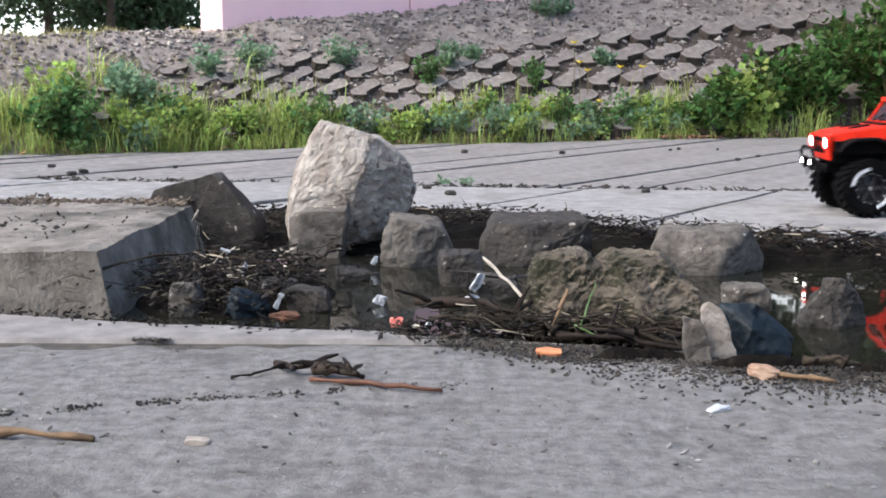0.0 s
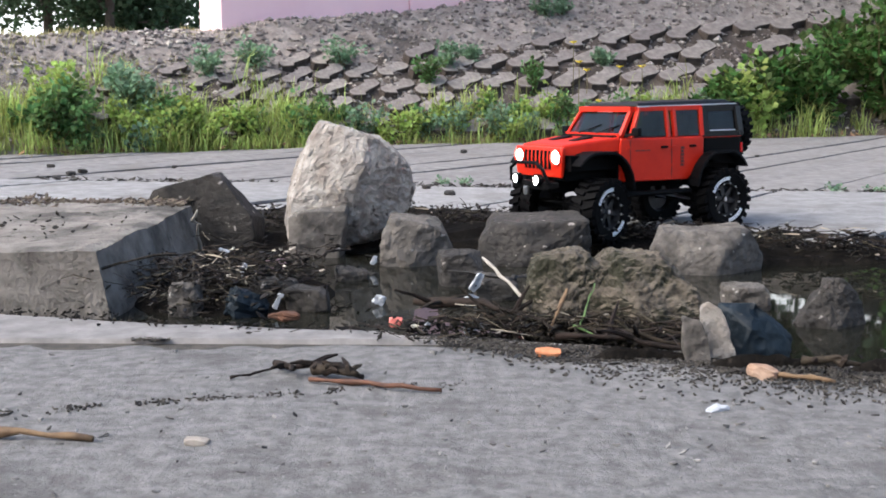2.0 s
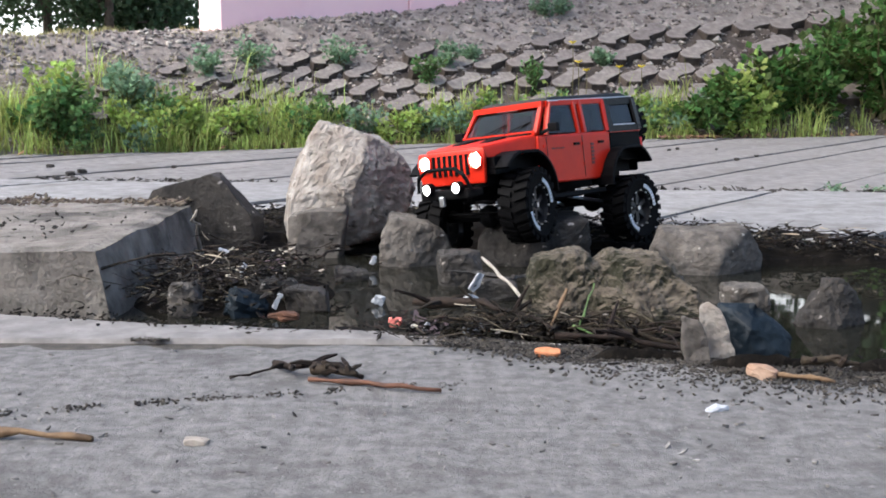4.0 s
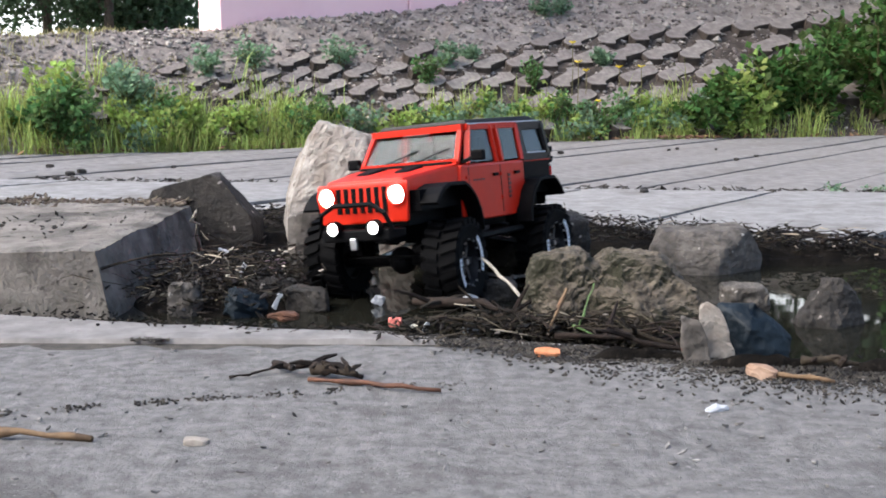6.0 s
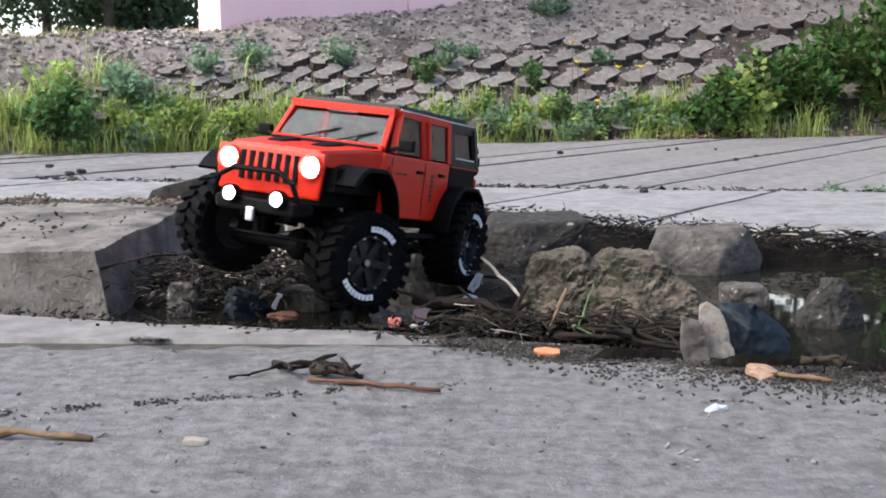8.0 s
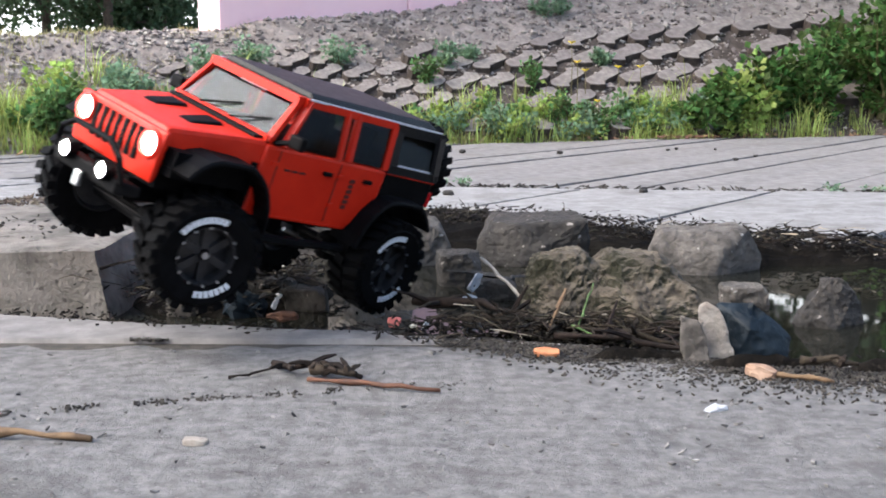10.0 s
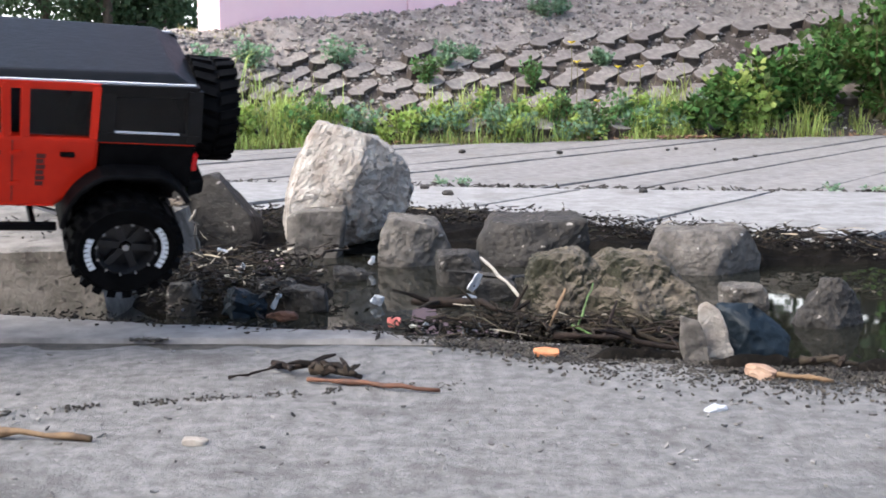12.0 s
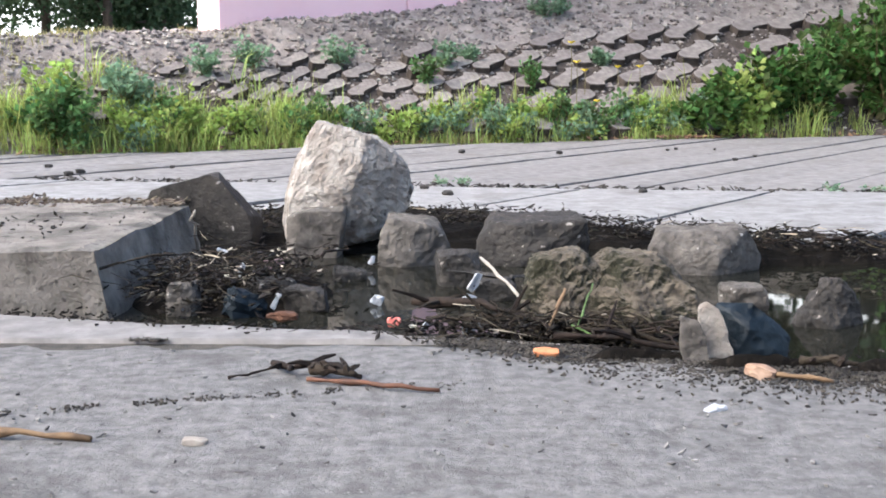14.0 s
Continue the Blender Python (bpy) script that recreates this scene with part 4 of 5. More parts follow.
def truck():
    car = holder("toy_truck", "small red radio-controlled off-road truck with black hardtop and lit lamps", "toy truck")
    P = lambda *a, **k: part(*a, **k)
    # lower body: doors and sills, slightly tucked in
    P("body_tub", hull([(x, s * y, z) for s in (-1, 1) for x, y, z in ((0.083, 0.083, 0.134), (0.089, 0.083, 0.056), (-0.078, 0.083, 0.054), (-0.118, 0.083, 0.092), (-0.118, 0.083, 0.134))], 0.004), RED, car)
    P("rear_quarter_body", hull([(x, s * y, z) for s in (-1, 1) for x, y, z in ((-0.1185, 0.0815, 0.134), (-0.1185, 0.0815, 0.095), (-0.150, 0.0815, 0.082), (-0.215, 0.0815, 0.08), (-0.215, 0.0815, 0.134))], 0.004), BLACK, car, "black rear quarters")
    P("hood", hull([(x, s * y, z) for s in (-1, 1) for x, y, z in ((0.082, 0.080, 0.137), (0.082, 0.080, 0.11), (0.120, 0.074, 0.134), (0.196, 0.060, 0.125), (0.199, 0.061, 0.085), (0.120, 0.070, 0.085))], 0.005), RED, car)
    P("cowl", box(0.070, 0.096, -0.072, 0.072, 0.134, 0.1395, bevel=0.002), BLACK, car, "black cowl vent panel")
    for y in (-0.03, 0.03):
        P("hood_vent", hull([(0.112, y - 0.014, 0.1335), (0.112, y + 0.014, 0.1335), (0.155, y + 0.011, 0.1295), (0.155, y - 0.011, 0.1295),
                             (0.116, y - 0.012, 0.138), (0.116, y + 0.012, 0.138), (0.15, y + 0.009, 0.1325), (0.15, y - 0.009, 0.1325)], 0.001), BLACK, car, "black hood louvre")
    grille = P("grille", hull([(x, s * y, z) for s in (-1, 1) for x, y, z in ((0.196, 0.070, 0.121), (0.204, 0.070, 0.121), (0.206, 0.071, 0.10), (0.203, 0.066, 0.068), (0.196, 0.066, 0.068))], 0.003), RED, car, "red grille panel with seven slots")
    for i in range(7):
        y = (i - 3) * 0.0118
        P("grille_slot", box(0.2045, 0.2068, y - 0.0032, y + 0.0032, 0.082, 0.115, bevel=0.0008), BLACK, grille, "dark grille slot")
    for s in (-1, 1):
        h = new("headlight")
        h.parent = car
        h.matrix_basis = pose(0.205, s * 0.054, 0.104)
        P("bezel", lathe([(0.0125, -0.002), (0.0150, -0.002), (0.0150, 0.003), (0.0125, 0.004)], 24), RED, h).matrix_basis = pose(0, 0, 0, 0, 0, -90)
        bm = bmesh.new()
        bmesh.ops.create_uvsphere(bm, u_segments=20, v_segments=10, radius=0.0115)
        for v in bm.verts:
            v.co.x *= 0.35
        P("lens", bm, LAMP, h, "glowing white lens", smooth=True)
        f = new("fog_light")
        f.parent = car
        f.matrix_basis = pose(0.230, s * 0.031, 0.064)
        bm = bmesh.new()
        bmesh.ops.create_uvsphere(bm, u_segments=16, v_segments=8, radius=0.0088)
        for v in bm.verts:
            v.co.x *= 0.4
        P("lens", bm, LAMP, f, "glowing white lens", smooth=True)
        P("housing", lathe([(0.0085, -0.004), (0.0102, -0.004), (0.0102, 0.008), (0.004, 0.012)], 20), BLACK, f).matrix_basis = pose(0, 0, 0, 0, 0, 90)
    # windscreen and its frame
    wt, wb = (0.048, 0.073, 0.185), (0.079, 0.080, 0.137)
    for s in (-1, 1):
        P("windscreen_pillar", beam((wb[0], s * wb[1] - s * 0.004, wb[2]), (wt[0], s * wt[1] - s * 0.004, wt[2]), 0.006, 0.008), RED, car)
    P("windscreen_header", beam((wt[0] - 0.001, -wt[1], wt[2]), (wt[0] - 0.001, wt[1], wt[2]), 0.016, 0.009), RED, car)
    P("windscreen_sill", beam((wb[0], -0.077, wb[2] + 0.002), (wb[0], 0.077, wb[2] + 0.002), 0.010, 0.007), RED, car)
    P("windscreen", pane([(wb[0], -0.073, wb[2] + 0.003), (wb[0], 0.073, wb[2] + 0.003), (wt[0], 0.067, wt[2] - 0.003), (wt[0], -0.067, wt[2] - 0.003)]), SCREEN, car, "shiny clear windscreen")
    P("windscreen_sticker", box(-0.0006, 0.0006, -0.021, 0.021, -0.0028, 0.0028), STRIPE, car, "pale sticker strip with unreadable marks").matrix_basis = pose(0.0512, 0.0, 0.1815, 0, -33, 0)
    for y in (-0.035, 0.015):
        w = bar((0.085, y, 0.142), (0.068, y + 0.045, 0.158), 0.0012)
        P("wiper", w, BLACK, car)
    # hard roof: red front edge, black skin
    roof = [(x, s * y, z) for s in (-1, 1) for x, y, z in ((0.034, 0.068, 0.196), (0.036, 0.0745, 0.188), (-0.206, 0.069, 0.192), (-0.19, 0.062, 0.201), (-0.218, 0.066, 0.186))]
    P("roof", hull(roof, 0.003), ROOFBLACK, car, "matt black hardtop roof")
    for s in (-1, 1):
        P("gutter_trim", beam((0.04, s * 0.0758, 0.1895), (-0.21, s * 0.0702, 0.1925), 0.0022, 0.0022), STRIPE, car, "thin pale gutter trim")
        top, low = s * 0.0735, s * 0.081
        # door frames with glass between
        for a, b in ((0.036, 0.060), (-0.028, -0.030), (-0.046, -0.047), (-0.113, -0.112)):
            P("door_pillar", beam((a, top, 0.187), (b, low, 0.134), 0.008, 0.006), RED, car)
        P("door_rail", beam((0.044, top, 0.1855), (-0.116, top * 0.985, 0.1865), 0.006, 0.008), RED, car)
        P("door_window", pane([(0.055, low * 0.985, 0.136), (-0.028, low * 0.985, 0.136), (-0.026, top * 0.985, 0.184), (0.034, top * 0.985, 0.184)]), GLASS, car)
        P("door_window", pane([(-0.046, low * 0.985, 0.136), (-0.110, low * 0.985, 0.136), (-0.110, top * 0.985, 0.184), (-0.046, top * 0.985, 0.184)]), GLASS, car)
        for a, b, w in ((-0.124, -0.124, 0.014), (-0.210, -0.212, 0.016)):
            P("hardtop_pillar", beam((a, top * 0.97, 0.187), (b, low, 0.134), w, 0.007), ROOFBLACK, car)
        P("hardtop_rail", beam((-0.116, top * 0.98, 0.184), (-0.214, top * 0.95, 0.186), 0.008, 0.012), ROOFBLACK, car)
        P("hardtop_sill", beam((-0.116, low, 0.137), (-0.216, low, 0.137), 0.007, 0.010), ROOFBLACK, car)
        P("quarter_window", pane([(-0.128, low * 0.975, 0.14), (-0.205, low * 0.975, 0.14), (-0.203, top * 0.96, 0.182), (-0.128, top * 0.96, 0.182)]), GLASS, car)
        P("window_trim", beam((-0.132, low * 1.035, 0.1435), (-0.196, low * 1.035, 0.1435), 0.0015, 0.002), STRIPE, car, "thin pale trim line")
        P("red_pinstripe", beam((-0.118, s * 0.0825, 0.131), (-0.214, s * 0.0825, 0.131), 0.0012, 0.0016), RED, car)
        # door seams, handles, marks
        for x in (0.062, -0.036):
            P("door_seam", beam((x, s * 0.0832, 0.130), (x - 0.002, s * 0.0832, 0.062), 0.0012, 0.0012), DECAL, car)
        for x in (-0.018, -0.088):
            P("door_handle", box(x - 0.007, x + 0.007, s * 0.0845 - 0.0022, s * 0.0845 + 0.0022, 0.114, 0.1185, bevel=0.001), BLACK, car)
        for x, z in ((0.066, 0.116), (0.066, 0.076), (-0.04, 0.116), (-0.04, 0.082)):
            P("hinge", box(x - 0.005, x + 0.005, s * 0.0838 - 0.0015, s * 0.0838 + 0.0015, z - 0.002, z + 0.002), RED, car)
        bm = bmesh.new()
        for i in range(6):
            box(-0.0665 - 0.0012 * (i % 2), -0.0590, s * 0.0833 - 0.0005, s * 0.0833 + 0.0005, 0.080 + i * 0.0062, 0.0846 + i * 0.0062, bm)
        P("door_decal", bm, DECAL, car, "dark vertical lettering bars")
        bm = bmesh.new()
        for i in range(3):
            box(0.040 - i * 0.012, 0.049 - i * 0.012, s * 0.0833 - 0.0005, s * 0.0833 + 0.0005, 0.110, 0.1125, bm)
        P("door_badge", bm, DECAL, car, "small dark badge bars")
        P("mirror_arm", bar((0.071, s * 0.080, 0.137), (0.066, s * 0.094, 0.143), 0.003), BLACK, car)
        P("mirror", box(0.058, 0.068, s * 0.101 - 0.0095, s * 0.101 + 0.0095, 0.138, 0.153, bevel=0.003), BLACK, car, "black door mirror")
        # flares, rock sliders, lamps at the back
        P("front_flare", arch(s * 0.058, s * 0.106, 0.137, 0.046, 0.066, 0.005, 38, 182, 0.06), BLACK, car, "wide black fender flare")
        P("front_splash", hull([(x, s * y, z) for x in (0.0895, 0.192) for y in (0.050, 0.080) for z in (0.080, 0.107)]), BLACK, car)
        P("fender_liner", box(0.0885, 0.0925, s * 0.055 - 0.028, s * 0.055 + 0.028, 0.050, 0.112), BLACK, car)
        P("rear_flare", arch(s * 0.062, s * 0.106, -0.152, 0.042, 0.064, 0.005, 0, 150, 0.08), BLACK, car, "wide black fender flare")
        sl = bar((0.082, s * 0.087, 0.034), (-0.082, s * 0.087, 0.034), 0.005)
        for x in (0.06, 0.0, -0.06):
            bar((x, s * 0.087, 0.034), (x, s * 0.04, 0.03), 0.0035, sl)
        P("rock_slider", sl, BLACK, car, "black tubular side step")
        P("sill_trim", beam((0.086, s * 0.0837, 0.059), (-0.078, s * 0.0837, 0.0575), 0.001, 0.002), RED, car)
        P("tail_lamp", box(-0.2195, -0.214, s * 0.074 - 0.006, s * 0.074 + 0.0085, 0.100, 0.119, bevel=0.0015), TAIL, car, "red tail lamp lens")
        # shock absorbers
        for x in (0.116, -0.128):
            sh = new("shock")
            sh.parent = car
            P("spring", lathe([(0.006, 0.012)] + [(0.0062 + 0.0018 * (i % 2), 0.012 + i * 0.0035) for i in range(1, 12)] + [(0.003, 0.05), (0.003, 0.012)], 12), BLACK, sh).matrix_basis = pose(x, s * 0.052, 0.005, 90, 0, 0)
            P("shock_body", bar((x, s * 0.052, 0.055), (x, s * 0.052, 0.095), 0.0065, sides=10), STEEL, sh, "bright metal shock body")
    P("tailgate", hull([(x, s * y, z) for s in (-1, 1) for x, y, z in ((-0.212, 0.078, 0.135), (-0.218, 0.078, 0.135), (-0.218, 0.076, 0.085), (-0.212, 0.076, 0.085))], 0.002), BLACK, car)
    P("rear_window_frame", hull([(x, s * y, z) for s in (-1, 1) for x, y, z in ((-0.209, 0.076, 0.136), (-0.218, 0.076, 0.136), (-0.214, 0.065, 0.188), (-0.205, 0.065, 0.188))], 0.002), ROOFBLACK, car)
    P("dashboard", box(0.045, 0.072, -0.07, 0.07, 0.112, 0.138, bevel=0.004), BLACK, car)
    P("interior_tray", box(-0.20, 0.08, -0.074, 0.074, 0.128, 0.1345), BLACK, car)
    for x in (-0.012, -0.09):
        for y in (-0.036, 0.036):
            P("seat", hull([(x + a, y + b, z) for b in (-0.02, 0.02) for a, z in ((0.0, 0.13), (-0.012, 0.13), (-0.022, 0.172), (-0.012, 0.172))], 0.003), BLACK, car, "dark seat back")
    # bumper, hoop, winch
    P("front_bumper", hull([(x, s * y, z) for s in (-1, 1) for x, y, z in ((0.207, 0.066, 0.062), (0.226, 0.05, 0.062), (0.226, 0.05, 0.046), (0.207, 0.066, 0.05))], 0.003), BLACK, car, "black steel front bumper")
    hoop = tube([(0.224, -0.056, 0.060), (0.230, -0.048, 0.083), (0.230, -0.030, 0.094), (0.230, 0.030, 0.094), (0.230, 0.048, 0.083), (0.224, 0.056, 0.060)], [0.0032] * 6, 8)
    P("bumper_hoop", hoop, BLACK, car, "black tubular bumper hoop")
    P("winch_hook", box(0.227, 0.233, -0.006, 0.004, 0.036, 0.052, bevel=0.002), STEEL, car, "bright tow hook")
    P("rear_bumper", hull([(x, s * y, z) for s in (-1, 1) for x, y, z in ((-0.216, 0.07, 0.08), (-0.236, 0.058, 0.078), (-0.236, 0.058, 0.06), (-0.216, 0.07, 0.06))], 0.003), BLACK, car)
    # frame, axles, links
    ch = box(-0.21, 0.2, -0.034, -0.024, 0.04, 0.062)
    box(-0.21, 0.2, 0.024, 0.034, 0.04, 0.062, ch)
    box(-0.03, 0.05, -0.035, 0.035, 0.028, 0.056, ch)
    P("chassis", ch, BLACK, car, "black ladder frame with skid plate")
    P("inner_floor", box(-0.205, 0.19, -0.06, 0.06, 0.062, 0.09), BLACK, car)
    for x in (0.135, -0.15):
        ax = bar((x, -0.085, 0.012), (x, 0.085, 0.012), 0.008, sides=10)
        bmesh.ops.create_uvsphere(ax, u_segments=14, v_segments=8, radius=0.019, matrix=Matrix.Translation((x, 0.012, 0.012)))
        P("axle", ax, BLACK, car, "black solid axle with round diff housing")
        e = 1 if x > 0 else -1
        for y in (-0.05, 0.05):
            P("suspension_link", bar((x, y, 0.008), (x - e * 0.105, y * 0.55, 0.03), 0.003), STEEL, car, "bright metal suspension link")
    P("steering_link", bar((0.152, -0.07, 0.018), (0.152, 0.07, 0.018), 0.0022), BLACK, car, "dark steering link")
    spare = wheel_part("spare_wheel", car, pose(-0.240, 0.010, 0.140, 0, 0, 90))
    P("spare_carrier", bar((-0.216, 0.01, 0.14), (-0.236, 0.01, 0.14), 0.01, sides=10), BLACK, car)
    wheels = [(wheel_part("wheel", car, pose(x, s * 0.092, 0.012, 0, 0, 0 if s > 0 else 180)), x, s) for x in (0.135, -0.15) for s in (1, -1)]
    for w, _, _ in wheels:
        w.scale = (1.05, 1.05, 1.05)
    return car, wheels


toy, toy_wheels = truck()

TRUCK_ROWS = [
    (0.0, pose(0.998, 2.379, 0.060, -0.2, 2.5, 176.8)),
    (0.5, pose(0.789, 2.374, 0.056, -0.2, 2.5, 176.8)),
    (1.0, pose(0.576, 2.322, 0.046, 0.4, 2.1, 193.0)),
    (1.5, pose(0.412, 2.188, 0.041, 0.3, 1.5, 206.2)),
    (2.0, pose(0.344, 2.129, 0.044, 0.7, 0.2, 211.4)),
    (2.5, pose(0.314, 2.135, 0.056, 1.7, -4.0, 214.0)),
    (3.0, pose(0.223, 2.055, 0.052, 7.8, -3.3, 222.9)),
    (5.5, pose(0.095, 1.748, 0.050, 3.5, 3.1, 231.7)),
    (6.0, pose(0.003, 1.634, 0.023, 6.2, -1.1, 240.7)),
    (6.5, pose(-0.029, 1.570, 0.039, 3.5, -5.6, 242.5)),
    (7.0, pose(-0.051, 1.506, 0.040, -7.7, -7.7, 249.8)),
    (7.5, pose(-0.089, 1.506, 0.045, -9.3, -10.2, 249.9)),
    (8.0, pose(-0.129, 1.458, 0.057, -5.0, -7.8, 246.5)),
    (10.3, pose(-0.297, 1.248, 0.099, -18.8, -12.2, 230.6)),
    (10.5, pose(-0.339, 1.227, 0.098, -14.7, -12.6, 226.4)),
    (11.0, pose(-0.387, 1.236, 0.120, -26.8, -8.7, 212.2)),
    (11.5, pose(-0.482, 1.214, 0.126, -24.0, -4.9, 205.9)),
    (12.0, pose(-0.511, 1.204, 0.141, -25, -3.5, 205.4)),
    (12.5, pose(-0.658, 1.21, 0.134, -24, -6.9, 193.7)),
    (13.0, pose(-0.900, 1.30, 0.125, -14, -4, 188)),
    (14.0, pose(-1.150, 1.36, 0.112, 0, 0, 184)),

]


def place_at(rows, t):
    for (a, m), (b, n) in zip(rows, rows[1:]):
        if a <= t <= b:
            u = (t - a) / (b - a)
            return m.lerp(n, u)
    return rows[-1][1]


def motions():
    walk(toy, TRUCK_ROWS)
    # wheels roll by the way driven; the front pair steers
    gone, last, rolled = 0.0, TRUCK_ROWS[0][1].translation.copy(), []
    for i in range(141):
        p = place_at(TRUCK_ROWS, i / 10).translation
        gone += (Vector(p[:2]) - Vector(last[:2])).length
        last = p.copy()
        rolled.append(gone)
    steer = [(0.0, 8), (1.0, 14), (3.0, 16), (5.5, 10), (6.5, 4), (7.0, -22), (7.5, -28), (8.2, -24), (10.3, -16), (11.5, -8), (14.0, 0)]
    left_front = [(0, 12), (1, 14), (2, 8), (2.5, 20), (3, 13), (5.5, 45), (6, 6), (6.5, 17), (7, 16), (7.5, -4), (8, 4), (10.3, 17), (11, 22), (14, 12)]
    right_front = [(0, 12), (2, 10), (3, 0), (5.5, -15), (6, 20), (6.5, 30), (7, 28), (7.5, 22), (8, 25), (10.3, 20), (14, 12)]
    left_rear = [(0, 10), (1, 7), (1.5, 16), (2, 15), (2.5, 9), (3, -5), (5.5, -4), (6, 3), (6.5, 9), (7, 36), (7.5, 46), (8, 28), (10.3, 24), (10.5, 34), (11, 32), (11.5, 20), (12, 22), (14, 12)]
    right_rear = [(t, max(-12, 24 - z)) for t, z in left_rear]

    def steered(t, table=steer):
        for (a, p), (b, q) in zip(table, table[1:]):
            if a <= t <= b:
                return p + (q - p) * (t - a) / (b - a)
        return 0
    for w, x, s in toy_wheels:
        rows = []
        for i in range(141):
            turn = math.degrees(rolled[i] / 0.059)
            rise = steered(i / 10, (left_front if s > 0 else right_front) if x > 0 else (left_rear if s > 0 else right_rear)) / 1000
            m = pose(x, s * 0.092, rise, 0, 0, steered(i / 10) if x > 0 else 0) @ pose(0, 0, 0, 0, turn, 0)
            if s < 0:
                m = m @ pose(0, 0, 0, 0, 0, 180)
            rows.append((i / 10, m))
        walk(w, rows)



# ---- debris: twigs, leaves and scraps ----
def twig(label, a, b, r0, r1, material, seed, wob=0.06, forks=0, name="twig"):
    """A crooked tapering stick from a to b, with small side shoots."""
    rnd = random.Random(seed)
    a, b = Vector(a), Vector(b)
    L = (b - a).length
    n = 7
    pts = [(b - a) * (i / n) + Vector((rnd.gauss(0, 1), rnd.gauss(0, 1), abs(rnd.gauss(0, 0.6)))) * L * wob * math.sin(math.pi * i / n) for i in range(n + 1)]
    ob = thing(name, tube(pts, [(r0 + (r1 - r0) * i / n) * rnd.uniform(0.55, 1.35) for i in range(n + 1)], 7), material, label, "stick", Matrix.Translation(a), "loose sticks", smooth=True)
    for _ in range(forks):
        k = rnd.randrange(1, n)
        d = Vector((rnd.gauss(0, 1), rnd.gauss(0, 1), abs(rnd.gauss(0, 0.5)))).normalized() * L * rnd.uniform(0.12, 0.3)
        part("side_shoot", tube([pts[k], pts[k] + d * 0.5 + Vector((0, 0, 0.002)), pts[k] + d], [r1 * 1.2, r1 * 0.8, r1 * 0.4], 5), material, ob)
    return ob


def straws(name, label, spots, material, seed, size=(0.02, 0.07), r=0.0011, up=0.25):
    """Thin twigs and stalks in a tangle."""
    rnd = random.Random(seed)
    verts, faces = [], []
    for x, y, z in spots:
        L, a = rnd.uniform(*size), rnd.uniform(0, math.tau)
        d = Vector((math.cos(a), math.sin(a), rnd.gauss(0, up))).normalized()
        o = Vector((x, y, z))
        mid = o + Vector((rnd.gauss(0, 1), rnd.gauss(0, 1), rnd.gauss(0, 0.6))) * L * 0.1
        k = len(verts)
        side = d.cross(Vector((0, 0, 1))).normalized()
        upv = side.cross(d)
        q = r * rnd.uniform(0.5, 1.6)
        for p, s in ((o - d * L / 2, 1), (mid, 0.9), (o + d * L / 2, 0.4)):
            for j in range(3):
                t = j * math.tau / 3
                verts.append(p + (side * math.cos(t) + upv * math.sin(t)) * q * s)
        for h in (0, 3):
            faces += [(k + h + j, k + h + (j + 1) % 3, k + h + 3 + (j + 1) % 3, k + h + 3 + j) for j in range(3)]
    me = bpy.data.meshes.new(name)
    me.from_pydata(verts, [], faces)
    me.materials.append(material)
    return tagged(new(name, me), label, "debris", kind="stuff")


def mound(name, label, x, y, wx, wy, h, seed, material=None):
    """A low heap of muddy rubbish."""
    bm = bmesh.new()
    n = 28
    grid = []
    for j in range(n + 1):
        row = []
        for i in range(n + 1):
            u, v = i / n * 2 - 1, j / n * 2 - 1
            q = max(0.0, 1 - u * u - v * v)
            z = h * q ** 0.6 * (0.75 + 0.5 * noise.fractal(Vector((u * 3 + seed, v * 3, 0)), 1.0, 2.0, 4)) - 0.03
            row.append(bm.verts.new((u * wx / 2, v * wy / 2, z)))
        grid.append(row)
    for j in range(n):
        for i in range(n):
            bm.faces.new((grid[j][i], grid[j][i + 1], grid[j + 1][i + 1], grid[j + 1][i]))
    return thing(name, bm, material or MUD, label, "mud heap", pose(x, y, 0), "mud heaps", smooth=True)


